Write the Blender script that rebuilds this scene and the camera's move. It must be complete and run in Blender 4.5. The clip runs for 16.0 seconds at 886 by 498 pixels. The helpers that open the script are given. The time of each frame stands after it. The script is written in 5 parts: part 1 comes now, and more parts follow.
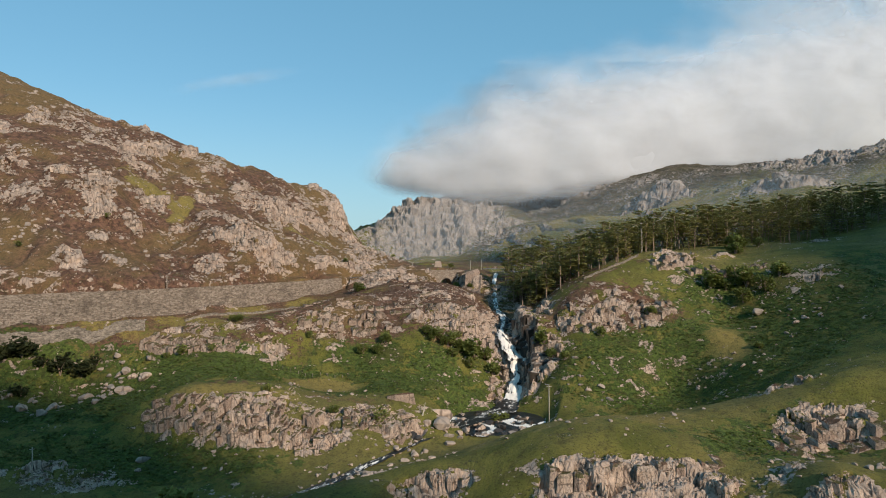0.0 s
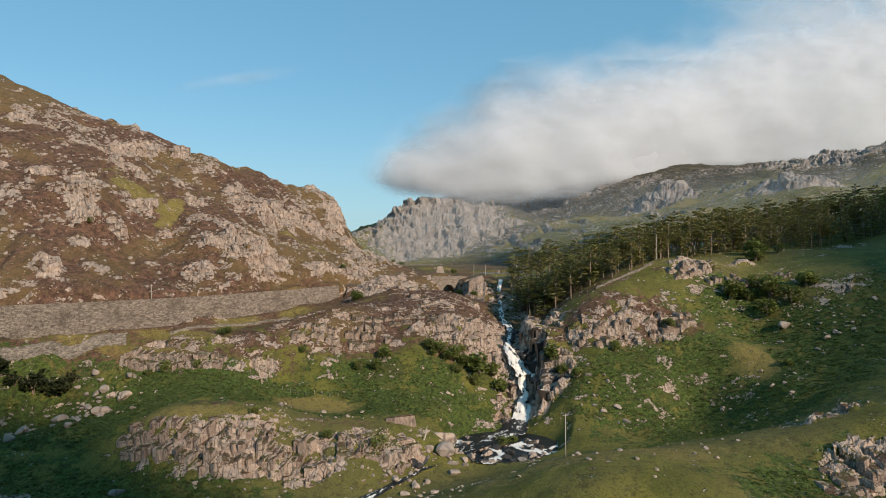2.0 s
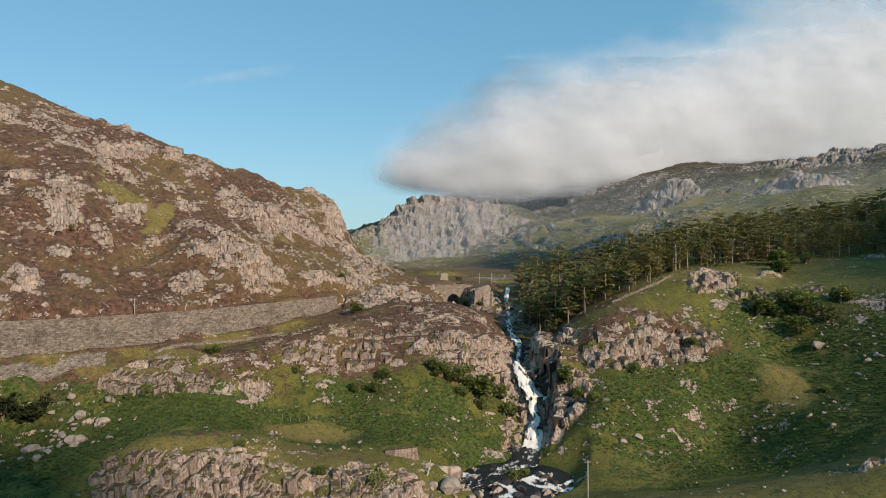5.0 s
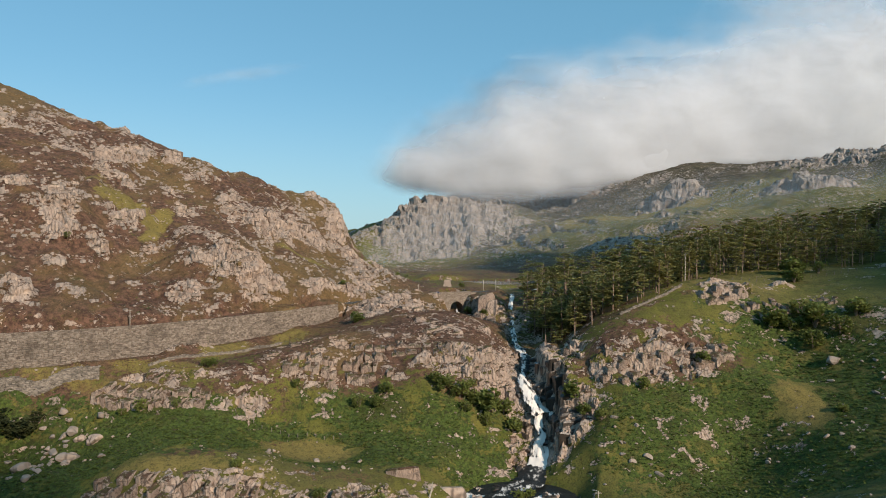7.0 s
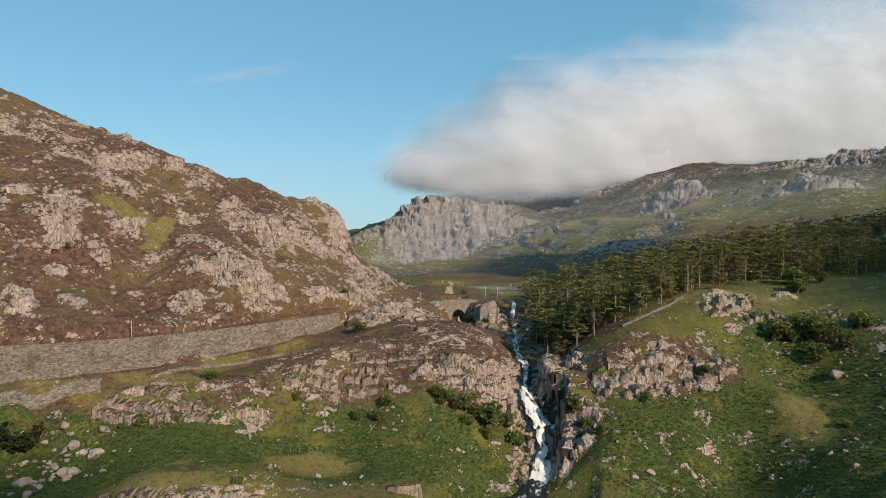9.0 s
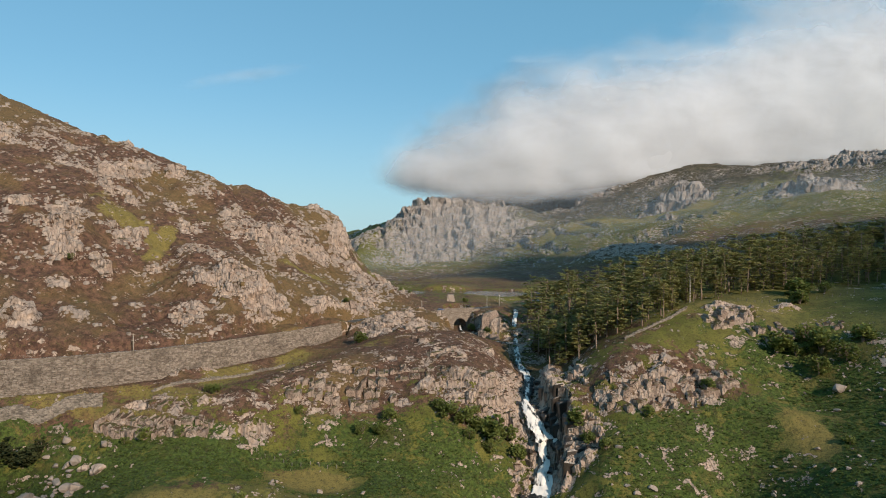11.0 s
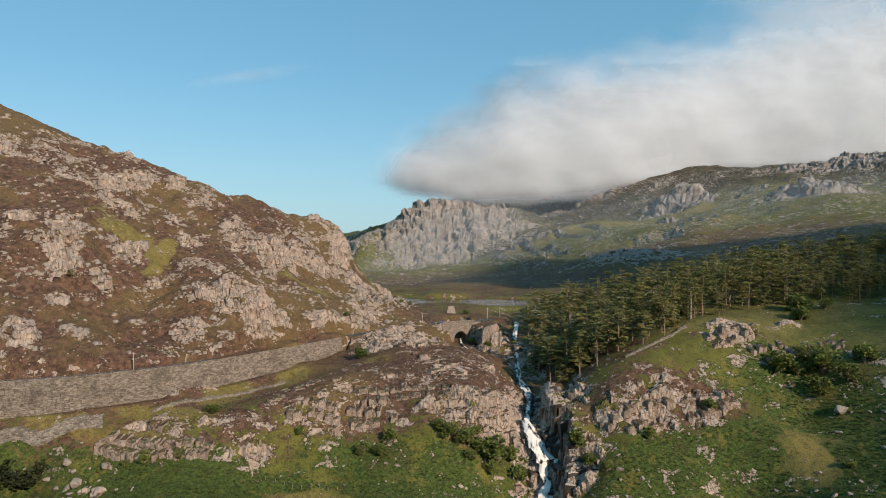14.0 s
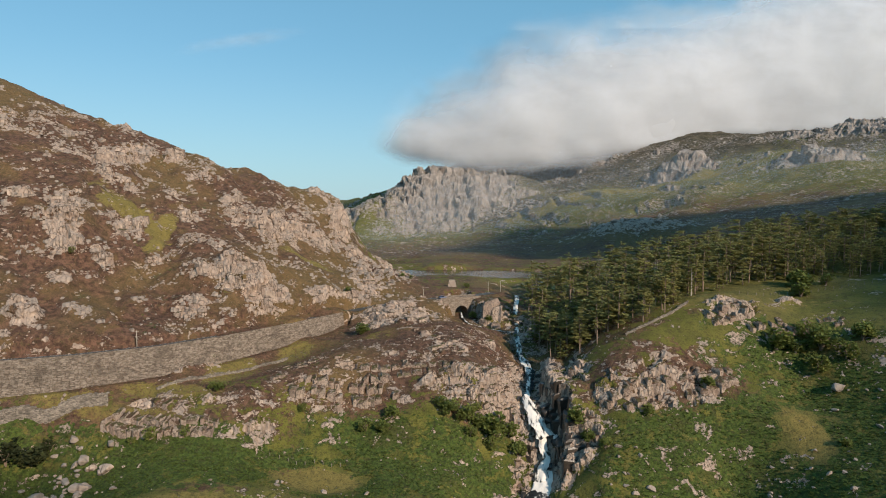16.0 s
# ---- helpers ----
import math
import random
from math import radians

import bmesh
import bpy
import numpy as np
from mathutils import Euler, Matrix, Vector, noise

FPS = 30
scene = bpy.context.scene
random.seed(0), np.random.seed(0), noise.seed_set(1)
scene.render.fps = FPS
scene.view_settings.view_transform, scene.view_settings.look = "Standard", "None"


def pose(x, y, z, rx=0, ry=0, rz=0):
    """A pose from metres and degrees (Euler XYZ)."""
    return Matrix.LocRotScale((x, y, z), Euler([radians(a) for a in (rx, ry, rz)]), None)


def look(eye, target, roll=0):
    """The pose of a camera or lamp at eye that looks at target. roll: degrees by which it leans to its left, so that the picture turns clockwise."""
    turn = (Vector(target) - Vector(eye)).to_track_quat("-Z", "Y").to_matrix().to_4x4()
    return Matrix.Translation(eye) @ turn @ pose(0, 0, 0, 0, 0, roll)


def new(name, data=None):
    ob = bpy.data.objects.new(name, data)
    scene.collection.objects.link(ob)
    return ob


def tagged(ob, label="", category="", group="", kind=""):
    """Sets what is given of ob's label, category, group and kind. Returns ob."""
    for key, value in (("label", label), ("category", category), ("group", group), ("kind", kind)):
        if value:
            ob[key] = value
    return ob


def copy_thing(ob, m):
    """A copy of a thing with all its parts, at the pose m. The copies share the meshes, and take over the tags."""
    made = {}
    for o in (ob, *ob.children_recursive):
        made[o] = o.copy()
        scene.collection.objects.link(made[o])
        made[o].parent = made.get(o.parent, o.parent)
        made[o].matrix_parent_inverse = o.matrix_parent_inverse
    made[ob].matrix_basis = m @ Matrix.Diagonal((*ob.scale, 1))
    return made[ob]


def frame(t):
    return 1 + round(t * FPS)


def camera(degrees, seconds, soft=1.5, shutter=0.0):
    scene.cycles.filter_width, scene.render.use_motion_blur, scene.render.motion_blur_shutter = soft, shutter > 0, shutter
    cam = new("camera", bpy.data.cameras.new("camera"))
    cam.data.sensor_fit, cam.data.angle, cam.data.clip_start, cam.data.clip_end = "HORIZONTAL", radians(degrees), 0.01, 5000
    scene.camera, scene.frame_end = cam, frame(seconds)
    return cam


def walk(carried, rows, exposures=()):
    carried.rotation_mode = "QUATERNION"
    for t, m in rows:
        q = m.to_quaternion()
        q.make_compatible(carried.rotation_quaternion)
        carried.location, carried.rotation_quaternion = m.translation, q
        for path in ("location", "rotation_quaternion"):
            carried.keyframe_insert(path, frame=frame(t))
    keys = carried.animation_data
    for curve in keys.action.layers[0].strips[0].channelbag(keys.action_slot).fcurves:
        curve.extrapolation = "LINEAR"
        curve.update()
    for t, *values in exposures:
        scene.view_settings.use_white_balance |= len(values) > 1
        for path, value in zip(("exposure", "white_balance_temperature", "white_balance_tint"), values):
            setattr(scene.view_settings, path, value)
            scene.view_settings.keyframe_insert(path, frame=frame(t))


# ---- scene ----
cam = camera(70.99, 16.0, soft=1.0)
# seconds, x, y, z, tilt, lean, heading
PATH = [
    (0.0, 0.00, -0.00, 21.68, 90.369, 0.215, 0.000),
    (0.5, -0.24, 4.87, 22.61, 90.360, 0.222, 0.021),
    (1.0, -0.46, 9.69, 23.54, 90.358, 0.208, 0.020),
    (1.5, -0.68, 14.39, 24.49, 90.384, 0.220, 0.044),
    (2.0, -0.88, 18.89, 25.47, 90.328, 0.176, 0.089),
    (2.5, -1.04, 23.09, 26.49, 90.267, 0.132, 0.130),
    (3.0, -1.15, 26.99, 27.52, 90.190, 0.112, 0.186),
    (3.5, -1.27, 30.46, 28.54, 90.153, 0.099, 0.232),
    (4.0, -1.38, 33.42, 29.62, 90.110, 0.095, 0.278),
    (6.5, -1.79, 44.56, 35.32, 89.950, -0.026, 0.578),
    (7.0, -1.79, 45.74, 36.50, 89.918, -0.060, 0.654),
    (7.5, -1.75, 46.21, 37.77, 89.875, -0.058, 0.719),
    (8.0, -1.73, 46.34, 39.12, 89.838, -0.085, 0.764),
    (8.5, -1.73, 46.36, 40.49, 89.818, -0.112, 0.801),
    (9.0, -1.77, 46.44, 41.84, 89.802, -0.107, 0.833),
    (11.5, -2.04, 46.89, 48.38, 89.776, -0.095, 0.962),
    (12.0, -2.09, 47.00, 49.67, 89.770, -0.109, 0.960),
    (12.5, -2.15, 47.07, 50.99, 89.776, -0.107, 0.966),
    (13.0, -2.18, 47.12, 52.34, 89.771, -0.135, 0.961),
    (13.5, -2.21, 47.17, 53.68, 89.753, -0.131, 0.956),
    (14.0, -2.29, 47.23, 55.03, 89.727, -0.114, 0.954),
    (14.5, -2.37, 47.29, 56.35, 89.714, -0.103, 0.949),
    (15.0, -2.43, 47.46, 57.58, 89.403, -0.091, 0.971),
    (15.5, -2.48, 47.70, 58.83, 87.926, -0.066, 0.977),
    (16.0, -2.52, 47.96, 60.11, 86.583, -0.074, 1.000),
]
walk(cam, [(r[0], pose(*r[1:])) for r in PATH])

# ---- light ----
SUN_AZ, SUN_EL = radians(140), radians(27)   # where the sun stands: compass turn from +y, clockwise, and height
world = bpy.data.worlds.new("world")
scene.world = world
world.use_nodes = True
wn = world.node_tree.nodes
sky = wn.new("ShaderNodeTexSky")
sky.sky_type, sky.sun_disc = "NISHITA", False
sky.sun_elevation, sky.sun_rotation = SUN_EL, SUN_AZ
sky.air_density, sky.dust_density, sky.ozone_density = 1.0, 0.4, 0.25
wn["Background"].inputs[1].default_value = 0.12
tint = wn.new("ShaderNodeMix")   # white balance of the sky's light
tint.data_type, tint.blend_type = "RGBA", "MULTIPLY"
tint.inputs[0].default_value = 1.0
tint.inputs[7].default_value = (0.92, 1.12, 1.17, 1)
world.node_tree.links.new(sky.outputs[0], tint.inputs[6])
air = wn.new("ShaderNodeMix")   # even blue of humid air over the whole dome
air.data_type = "RGBA"
air.inputs[0].default_value = 0.55
air.inputs[7].default_value = (1.15, 3.55, 5.3, 1)
world.node_tree.links.new(tint.outputs[2], air.inputs[6])
haze = wn.new("ShaderNodeMix")   # paler air towards the horizon
haze.data_type = "RGBA"
haze.inputs[7].default_value = (3.3, 4.9, 5.9, 1)
height = wn.new("ShaderNodeSeparateXYZ")
world.node_tree.links.new(wn.new("ShaderNodeTexCoord").outputs["Generated"], height.inputs[0])
low_air = wn.new("ShaderNodeMapRange")
low_air.interpolation_type = "SMOOTHSTEP"
for socket, value in zip(low_air.inputs[1:5], (-0.05, 0.26, 0.65, 0.0)):
    socket.default_value = value
for a, b in ((height.outputs[2], low_air.inputs[0]), (low_air.outputs[0], haze.inputs[0]), (air.outputs[2], haze.inputs[6]), (haze.outputs[2], wn["Background"].inputs[0])):
    world.node_tree.links.new(a, b)
sun = new("sun", bpy.data.lights.new("sun", "SUN"))
sun.data.energy, sun.data.angle, sun.data.color = 4.7, radians(1.8), (1.0, 0.83, 0.66)
sun_way = Vector((math.sin(SUN_AZ) * math.cos(SUN_EL), math.cos(SUN_AZ) * math.cos(SUN_EL), math.sin(SUN_EL)))
sun.matrix_basis = look(sun_way * 300, (0, 0, 0))


# ---- small tools ----
def fade(a, b, v):
    """0 below a, 1 above b, smooth between."""
    t = np.clip((v - a) / (b - a), 0, 1)
    return t * t * (3 - 2 * t)


def hashed(i, j, k, seed):
    """A repeatable random number from 0 to 1 for whole-number cells."""
    n = (i * 374761393 + j * 668265263 + k * 2147483647 + seed * 1274126177).astype(np.int64) & 0x7FFFFFFF
    n = ((n ^ (n >> 13)) * 1274126177) & 0x7FFFFFFF
    n = ((n ^ (n >> 16)) * 668265263) & 0x7FFFFFFF
    return (n ^ (n >> 15)) / 0x7FFFFFFF


def smooth_noise(x, y, z=None, seed=0):
    """Value noise from -1 to 1 on a unit lattice."""
    z = np.zeros_like(x) if z is None else z
    i, j, k = (np.floor(v).astype(np.int64) for v in (x, y, z))
    u, v, w = (t * t * (3 - 2 * t) for t in (x - i, y - j, z - k))
    total = 0
    for a in (0, 1):
        for b in (0, 1):
            for c in (0, 1):
                weight = (u if a else 1 - u) * (v if b else 1 - v) * (w if c else 1 - w)
                total = total + weight * hashed(i + a, j + b, k + c, seed)
    return total * 2 - 1


def layered(x, y, size, octaves=4, seed=0, z=None):
    total, weight, scale = 0, 0, 1.0 / size
    for n in range(octaves):
        w = 0.5 ** n
        total = total + w * smooth_noise(x * scale, y * scale, None if z is None else z * scale, seed + n)
        weight, scale = weight + w, scale * 2.03
    return total / weight


def blocks(x, y, z, seed=0):
    """Cells of broken rock: a level for each cell, with its own lean, and how near the joint is (0 on it)."""
    i, j, k = (np.floor(v).astype(np.int64) for v in (x, y, z))
    first, second, level = np.full(x.shape, 9.0), np.full(x.shape, 9.0), np.zeros(x.shape)
    lean = np.zeros(x.shape)
    for a in (-1, 0, 1):
        for b in (-1, 0, 1):
            for c in (-1, 0, 1):
                p, q, r = i + a, j + b, k + c
                ha, hb, hc = (hashed(p, q, r, seed + s) for s in range(3))
                dx, dy, dz = p + 0.15 + 0.7 * ha - x, q + 0.15 + 0.7 * hb - y, r + 0.15 + 0.7 * hc - z
                d = np.maximum(np.maximum(np.abs(dx), np.abs(dy)), np.abs(dz))
                nearer = d < first
                second = np.where(nearer, first, np.minimum(second, d))
                level = np.where(nearer, hashed(p, q, r, seed + 3), level)
                lean = np.where(nearer, (hb - 0.5) * dx + (hc - 0.5) * dy + (ha - 0.5) * dz, lean)
                first = np.where(nearer, d, first)
    return level + 1.5 * lean, second - first


# ---- materials ----
class Nodes:
    """Short hand for building one node material."""
    def __init__(self, name):
        self.material = bpy.data.materials.new(name)
        self.material.use_nodes = True
        self.tree = self.material.node_tree
        self.out = self.tree.nodes["Principled BSDF"]

    def node(self, kind, **inputs):
        n = self.tree.nodes.new(kind)
        for key, value in inputs.items():
            self.put(n.inputs[key.replace("_", " ")], value)
        return n

    def put(self, socket, value):
        if isinstance(value, bpy.types.NodeSocket):
            self.tree.links.new(value, socket)
        elif isinstance(value, tuple) and len(value) == 3 and socket.type == "RGBA":
            socket.default_value = (*value, 1)
        else:
            socket.default_value = value

    def place(self, stretch=(1, 1, 1)):
        co = self.tree.nodes.new("ShaderNodeTexCoord").outputs["Object"]
        return self.node("ShaderNodeMapping", Vector=co, Scale=stretch).outputs[0]

    def noise(self, size, detail=4.0, rough=0.55, where=None, warp=0.0):
        return self.node("ShaderNodeTexNoise", Vector=where or self.place(), Scale=1 / size, Detail=detail, Roughness=rough, Distortion=warp).outputs["Fac"]

    def math(self, how, a, b=0.0, c=0.0):
        n = self.tree.nodes.new("ShaderNodeMath")
        n.operation = how
        for s, v in zip(n.inputs, (a, b, c)):
            self.put(s, v)
        return n.outputs[0]

    def ramp(self, fac, lo, hi, a=0.0, b=1.0):
        n = self.tree.nodes.new("ShaderNodeMapRange")
        n.interpolation_type = "SMOOTHSTEP"
        for s, v in zip(n.inputs, (fac, lo, hi, a, b)):
            self.put(s, v)
        return n.outputs[0]

    def mix(self, fac, a, b):
        n = self.tree.nodes.new("ShaderNodeMix")
        n.data_type = "RGBA"
        self.put(n.inputs[0], fac)
        self.put(n.inputs[6], a)
        self.put(n.inputs[7], b)
        return n.outputs[2]

    def bump(self, height, strength, distance, normal=None):
        n = self.node("ShaderNodeBump", Height=height, Strength=strength, Distance=distance)
        if normal:
            self.put(n.inputs["Normal"], normal)
        return n.outputs[0]

    def finish(self, color, rough=0.9, normal=None, **more):
        self.put(self.out.inputs["Base Color"], color)
        self.put(self.out.inputs["Roughness"], rough)
        if normal:
            self.put(self.out.inputs["Normal"], normal)
        for key, value in more.items():
            self.put(self.out.inputs[key.replace("_", " ")], value)
        return self.material


def rock_color(n, where=None):
    """Pale rhyolite: beige to pinkish grey, with lichen, stains down the face and dark joints."""
    broad, grain = n.noise(9, 3, where=where), n.noise(0.8, 6, 0.65, where=where)
    c = n.mix(n.ramp(broad, 0.35, 0.65), (0.47, 0.362, 0.290), (0.42, 0.345, 0.290))
    c = n.mix(n.ramp(n.noise(3.2, 4, where=where), 0.50, 0.66), c, (0.58, 0.45, 0.355))
    c = n.mix(n.ramp(grain, 0.54, 0.72, 0, 0.4), c, (0.17, 0.135, 0.115))
    streak = n.noise(1.0, 5, 0.6, n.place((1.6, 1.6, 0.16)))
    c = n.mix(n.ramp(streak, 0.54, 0.68, 0, 0.5), c, (0.12, 0.095, 0.08))
    c = n.mix(n.ramp(n.noise(0.35, 3, where=where), 0.60, 0.72, 0, 0.5), c, (0.46, 0.43, 0.37))
    broken = n.math("MULTIPLY", n.math("SUBTRACT", 1.0, joints(n, 3.4)[0]), n.ramp(n.noise(5, 3), 0.40, 0.54, 0.15, 0.85))
    c = n.mix(broken, c, (0.075, 0.062, 0.054))
    face = n.math("MULTIPLY_ADD", n.node("ShaderNodeSeparateColor", Color=joints(n, 2.3)[2]).outputs[0], 0.5, 0.0)
    return n.mix(face, c, n.mix(0.4, c, (0.23, 0.16, 0.125)))


def joints(n, size=2.0):
    """Cracks between blocks of rock: 0 on the crack, taller than wide."""
    warp = n.node("ShaderNodeTexNoise", Vector=n.place(), Scale=0.5, Detail=3.0)
    shift = n.node("ShaderNodeVectorMath", **{})
    shift.operation = "MULTIPLY_ADD"
    n.put(shift.inputs[0], warp.outputs["Color"])
    shift.inputs[1].default_value = (1.6, 1.6, 1.6)
    n.put(shift.inputs[2], n.place((1, 1, 0.45)))
    cell = n.tree.nodes.new("ShaderNodeTexVoronoi")
    cell.feature = "DISTANCE_TO_EDGE"
    n.put(cell.inputs["Vector"], shift.outputs[0])
    n.put(cell.inputs["Scale"], 1 / size)
    whole = n.tree.nodes.new("ShaderNodeTexVoronoi")
    n.put(whole.inputs["Vector"], shift.outputs[0])
    n.put(whole.inputs["Scale"], 1 / size)
    return n.ramp(cell.outputs["Distance"], 0.0, 0.07), cell.outputs["Distance"], whole.outputs["Color"]


def land_material(name="land", far=False):
    """Ground cover by the stored cover; far: the grey peat and grey rock of the high mountain, darkened in place of
    cloud shade.
    """
    n = Nodes(name)
    attr = n.tree.nodes.new("ShaderNodeVertexColor")
    attr.layer_name = "cover"
    parts = n.node("ShaderNodeSeparateColor", Color=attr.outputs["Color"]).outputs
    edge = n.ramp(n.noise(1.5, 6, 0.68), 0.30, 0.70)
    wide = n.ramp(n.noise(7.0, 5, 0.6, n.place((1.0, 1.0, 1.6)), 0.6), 0.32, 0.68)
    broad = n.noise(14, 4)
    tuft = n.noise(0.55, 5, 0.7)
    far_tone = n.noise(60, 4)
    def where(part, lo, hi, amount=0.7):
        spread_out = n.math("MULTIPLY_ADD", n.math("SUBTRACT", wide, 0.5), amount * 1.25, part)
        return n.ramp(n.math("MULTIPLY_ADD", n.math("SUBTRACT", edge, 0.5), amount * 0.6, spread_out), lo, hi)
    grass = n.mix(n.ramp(broad, 0.36, 0.64), (0.090, 0.098, 0.020), (0.160, 0.152, 0.034))
    grass = n.mix(n.ramp(far_tone, 0.4, 0.65, 0, 0.6), grass, (0.165, 0.135, 0.05))
    gold = n.mix(tuft, (0.19, 0.155, 0.045), (0.25, 0.19, 0.06))
    heath = n.mix(n.ramp(n.noise(2.4, 5, 0.65), 0.38, 0.62), (0.068, 0.038, 0.028), (0.175, 0.096, 0.066))
    heath = n.mix(n.ramp(far_tone, 0.46, 0.60, 0, 0.65), heath, n.mix(tuft, (0.15, 0.10, 0.038), (0.21, 0.145, 0.06)))
    heath = n.mix(n.ramp(broad, 0.52, 0.68, 0, 0.8), heath, (0.165, 0.105, 0.048))
    # cloud shade put into the colour: darker heath on the far mountain
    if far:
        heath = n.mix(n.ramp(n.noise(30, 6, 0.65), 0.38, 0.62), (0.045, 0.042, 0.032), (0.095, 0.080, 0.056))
    c = n.mix(where(parts[1], 0.38, 0.62), grass, heath)
    c = n.mix(where(attr.outputs["Alpha"], 0.35, 0.75, 0.45), c, gold)
    fern = n.mix(n.ramp(n.noise(1.3, 5, 0.7), 0.36, 0.64), (0.034, 0.056, 0.013), (0.086, 0.120, 0.026))
    fern = n.mix(n.ramp(broad, 0.55, 0.70, 0, 0.7), fern, (0.09, 0.088, 0.026))
    c = n.mix(where(parts[2], 0.40, 0.62), c, fern)
    c = n.mix(n.ramp(n.noise(2.6, 6, 0.7), 0.50, 0.36, 0, 0.5), c, (0.05, 0.044, 0.02))
    c = n.mix(n.ramp(tuft, 0.50, 0.36, 0, 0.6), c, (0.020, 0.019, 0.010))
    c = n.mix(n.ramp(n.noise(0.8, 5, 0.7), 0.56, 0.68, 0, 0.5), c, (0.20, 0.165, 0.07))
    upright = n.node("ShaderNodeSeparateXYZ", Vector=n.tree.nodes.new("ShaderNodeNewGeometry").outputs["Normal"]).outputs[2]
    ledge = n.ramp(upright, 0.75, 0.97, 0, 0.20)
    stone = where(n.math("SUBTRACT", parts[0], ledge), 0.36, 0.43, 0.75)
    # far rock is greyed and darkened too, as painted cloud shade
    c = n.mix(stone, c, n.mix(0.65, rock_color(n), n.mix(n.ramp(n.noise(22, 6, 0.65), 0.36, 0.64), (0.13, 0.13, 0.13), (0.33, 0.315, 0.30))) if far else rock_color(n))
    split = joints(n, 2.3)
    cracks = n.math("MULTIPLY", n.math("ADD", n.ramp(split[1], 0.0, 0.14), n.node("ShaderNodeSeparateColor", Color=split[2]).outputs[1]), stone)
    relief = n.bump(n.math("MULTIPLY_ADD", cracks, 0.7, n.noise(2.2, 8, 0.62)), 0.8, 0.7)
    relief = n.bump(n.noise(0.6, 6, 0.75), 1.0, 0.3, relief)
    return n.finish(c, n.ramp(stone, 0, 1, 0.95, 0.8), relief, Specular_IOR_Level=0.2)


LAND = land_material()
SHADED_UPLAND = land_material("shaded_upland", True)


def plain(name, a, b, size, rough=0.85, relief=0.3, depth=0.05, **more):
    """Two tones of one surface mixed by noise at two scales."""
    n = Nodes(name)
    c = n.mix(n.ramp(n.noise(size, 5, 0.6), 0.36, 0.64), a, b)
    c = n.mix(n.ramp(n.noise(size * 0.17, 4, 0.65), 0.45, 0.75, 0, 0.5), c, tuple(v * 0.45 for v in a))
    if "Random" not in more:
        tone = n.tree.nodes.new("ShaderNodeObjectInfo").outputs["Random"]
        c = n.mix(n.math("MULTIPLY", tone, 0.25), c, b)
    return n.finish(c, rough, n.bump(n.noise(size * 0.3, 5, 0.65), relief, depth), **more)


def stone_material():
    n = Nodes("boulder_stone")
    c = rock_color(n)
    tone = n.tree.nodes.new("ShaderNodeObjectInfo").outputs["Random"]
    c = n.mix(n.math("MULTIPLY", tone, 0.7), c, (0.22, 0.20, 0.18))
    return n.finish(c, 0.85, n.bump(n.noise(0.7, 6, 0.65), 0.8, 0.25), Specular_IOR_Level=0.2)


def crag_material():
    n = Nodes("crag_stone")
    tone = n.tree.nodes.new("ShaderNodeObjectInfo").outputs["Random"]
    c = rock_color(n)
    c = n.mix(n.ramp(tone, 0.2, 1.0, 0, 0.75), c, n.mix(n.noise(1.1), (0.26, 0.185, 0.148), (0.35, 0.26, 0.205)))
    moss = n.math("MULTIPLY", n.ramp(n.node("ShaderNodeSeparateXYZ", Vector=n.tree.nodes.new("ShaderNodeNewGeometry").outputs["Normal"]).outputs[2], 0.45, 0.80), n.ramp(n.noise(1.9, 6, 0.7), 0.40, 0.50))
    c = n.mix(moss, c, n.mix(n.ramp(n.noise(3.5, 4), 0.42, 0.58), (0.085, 0.078, 0.026), (0.115, 0.066, 0.042)))
    cracks = n.math("ADD", joints(n, 0.9)[0], n.math("MULTIPLY", n.noise(0.8, 7, 0.65), 1.2))
    c = n.mix(n.ramp(joints(n, 1.1)[1], 0.05, 0.0, 0, 0.7), c, (0.06, 0.05, 0.042))
    return n.finish(c, 0.85, n.bump(cracks, 0.9, 0.30), Specular_IOR_Level=0.2)


def masonry_material(name, a, b, mortar):
    """Rough coursed stone: cells of differing tone with dark joints."""
    n = Nodes(name)
    tone = n.tree.nodes.new("ShaderNodeNewGeometry").outputs["Random Per Island"]
    c = n.mix(tone, a, b)
    cell = n.node("ShaderNodeTexVoronoi", Vector=n.place((1, 1, 2.3)), Scale=0.95)
    c = n.mix(n.ramp(cell.outputs["Distance"], 0.34, 0.62, 0, 0.55), c, mortar)
    c = n.mix(n.ramp(cell.outputs["Color"], 0.3, 0.9, 0, 0.55), c, (0.40, 0.345, 0.29))
    c = n.mix(n.ramp(n.noise(7, 4), 0.5, 0.7, 0, 0.55), c, tuple(v * 0.5 for v in a))
    c = n.mix(n.ramp(n.noise(1.5, 5, 0.65), 0.62, 0.72, 0, 0.5), c, (0.09, 0.10, 0.04))
    return n.finish(c, 0.9, n.bump(n.math("MULTIPLY", cell.outputs["Distance"], -1.0), 0.8, 0.2), Specular_IOR_Level=0.2)


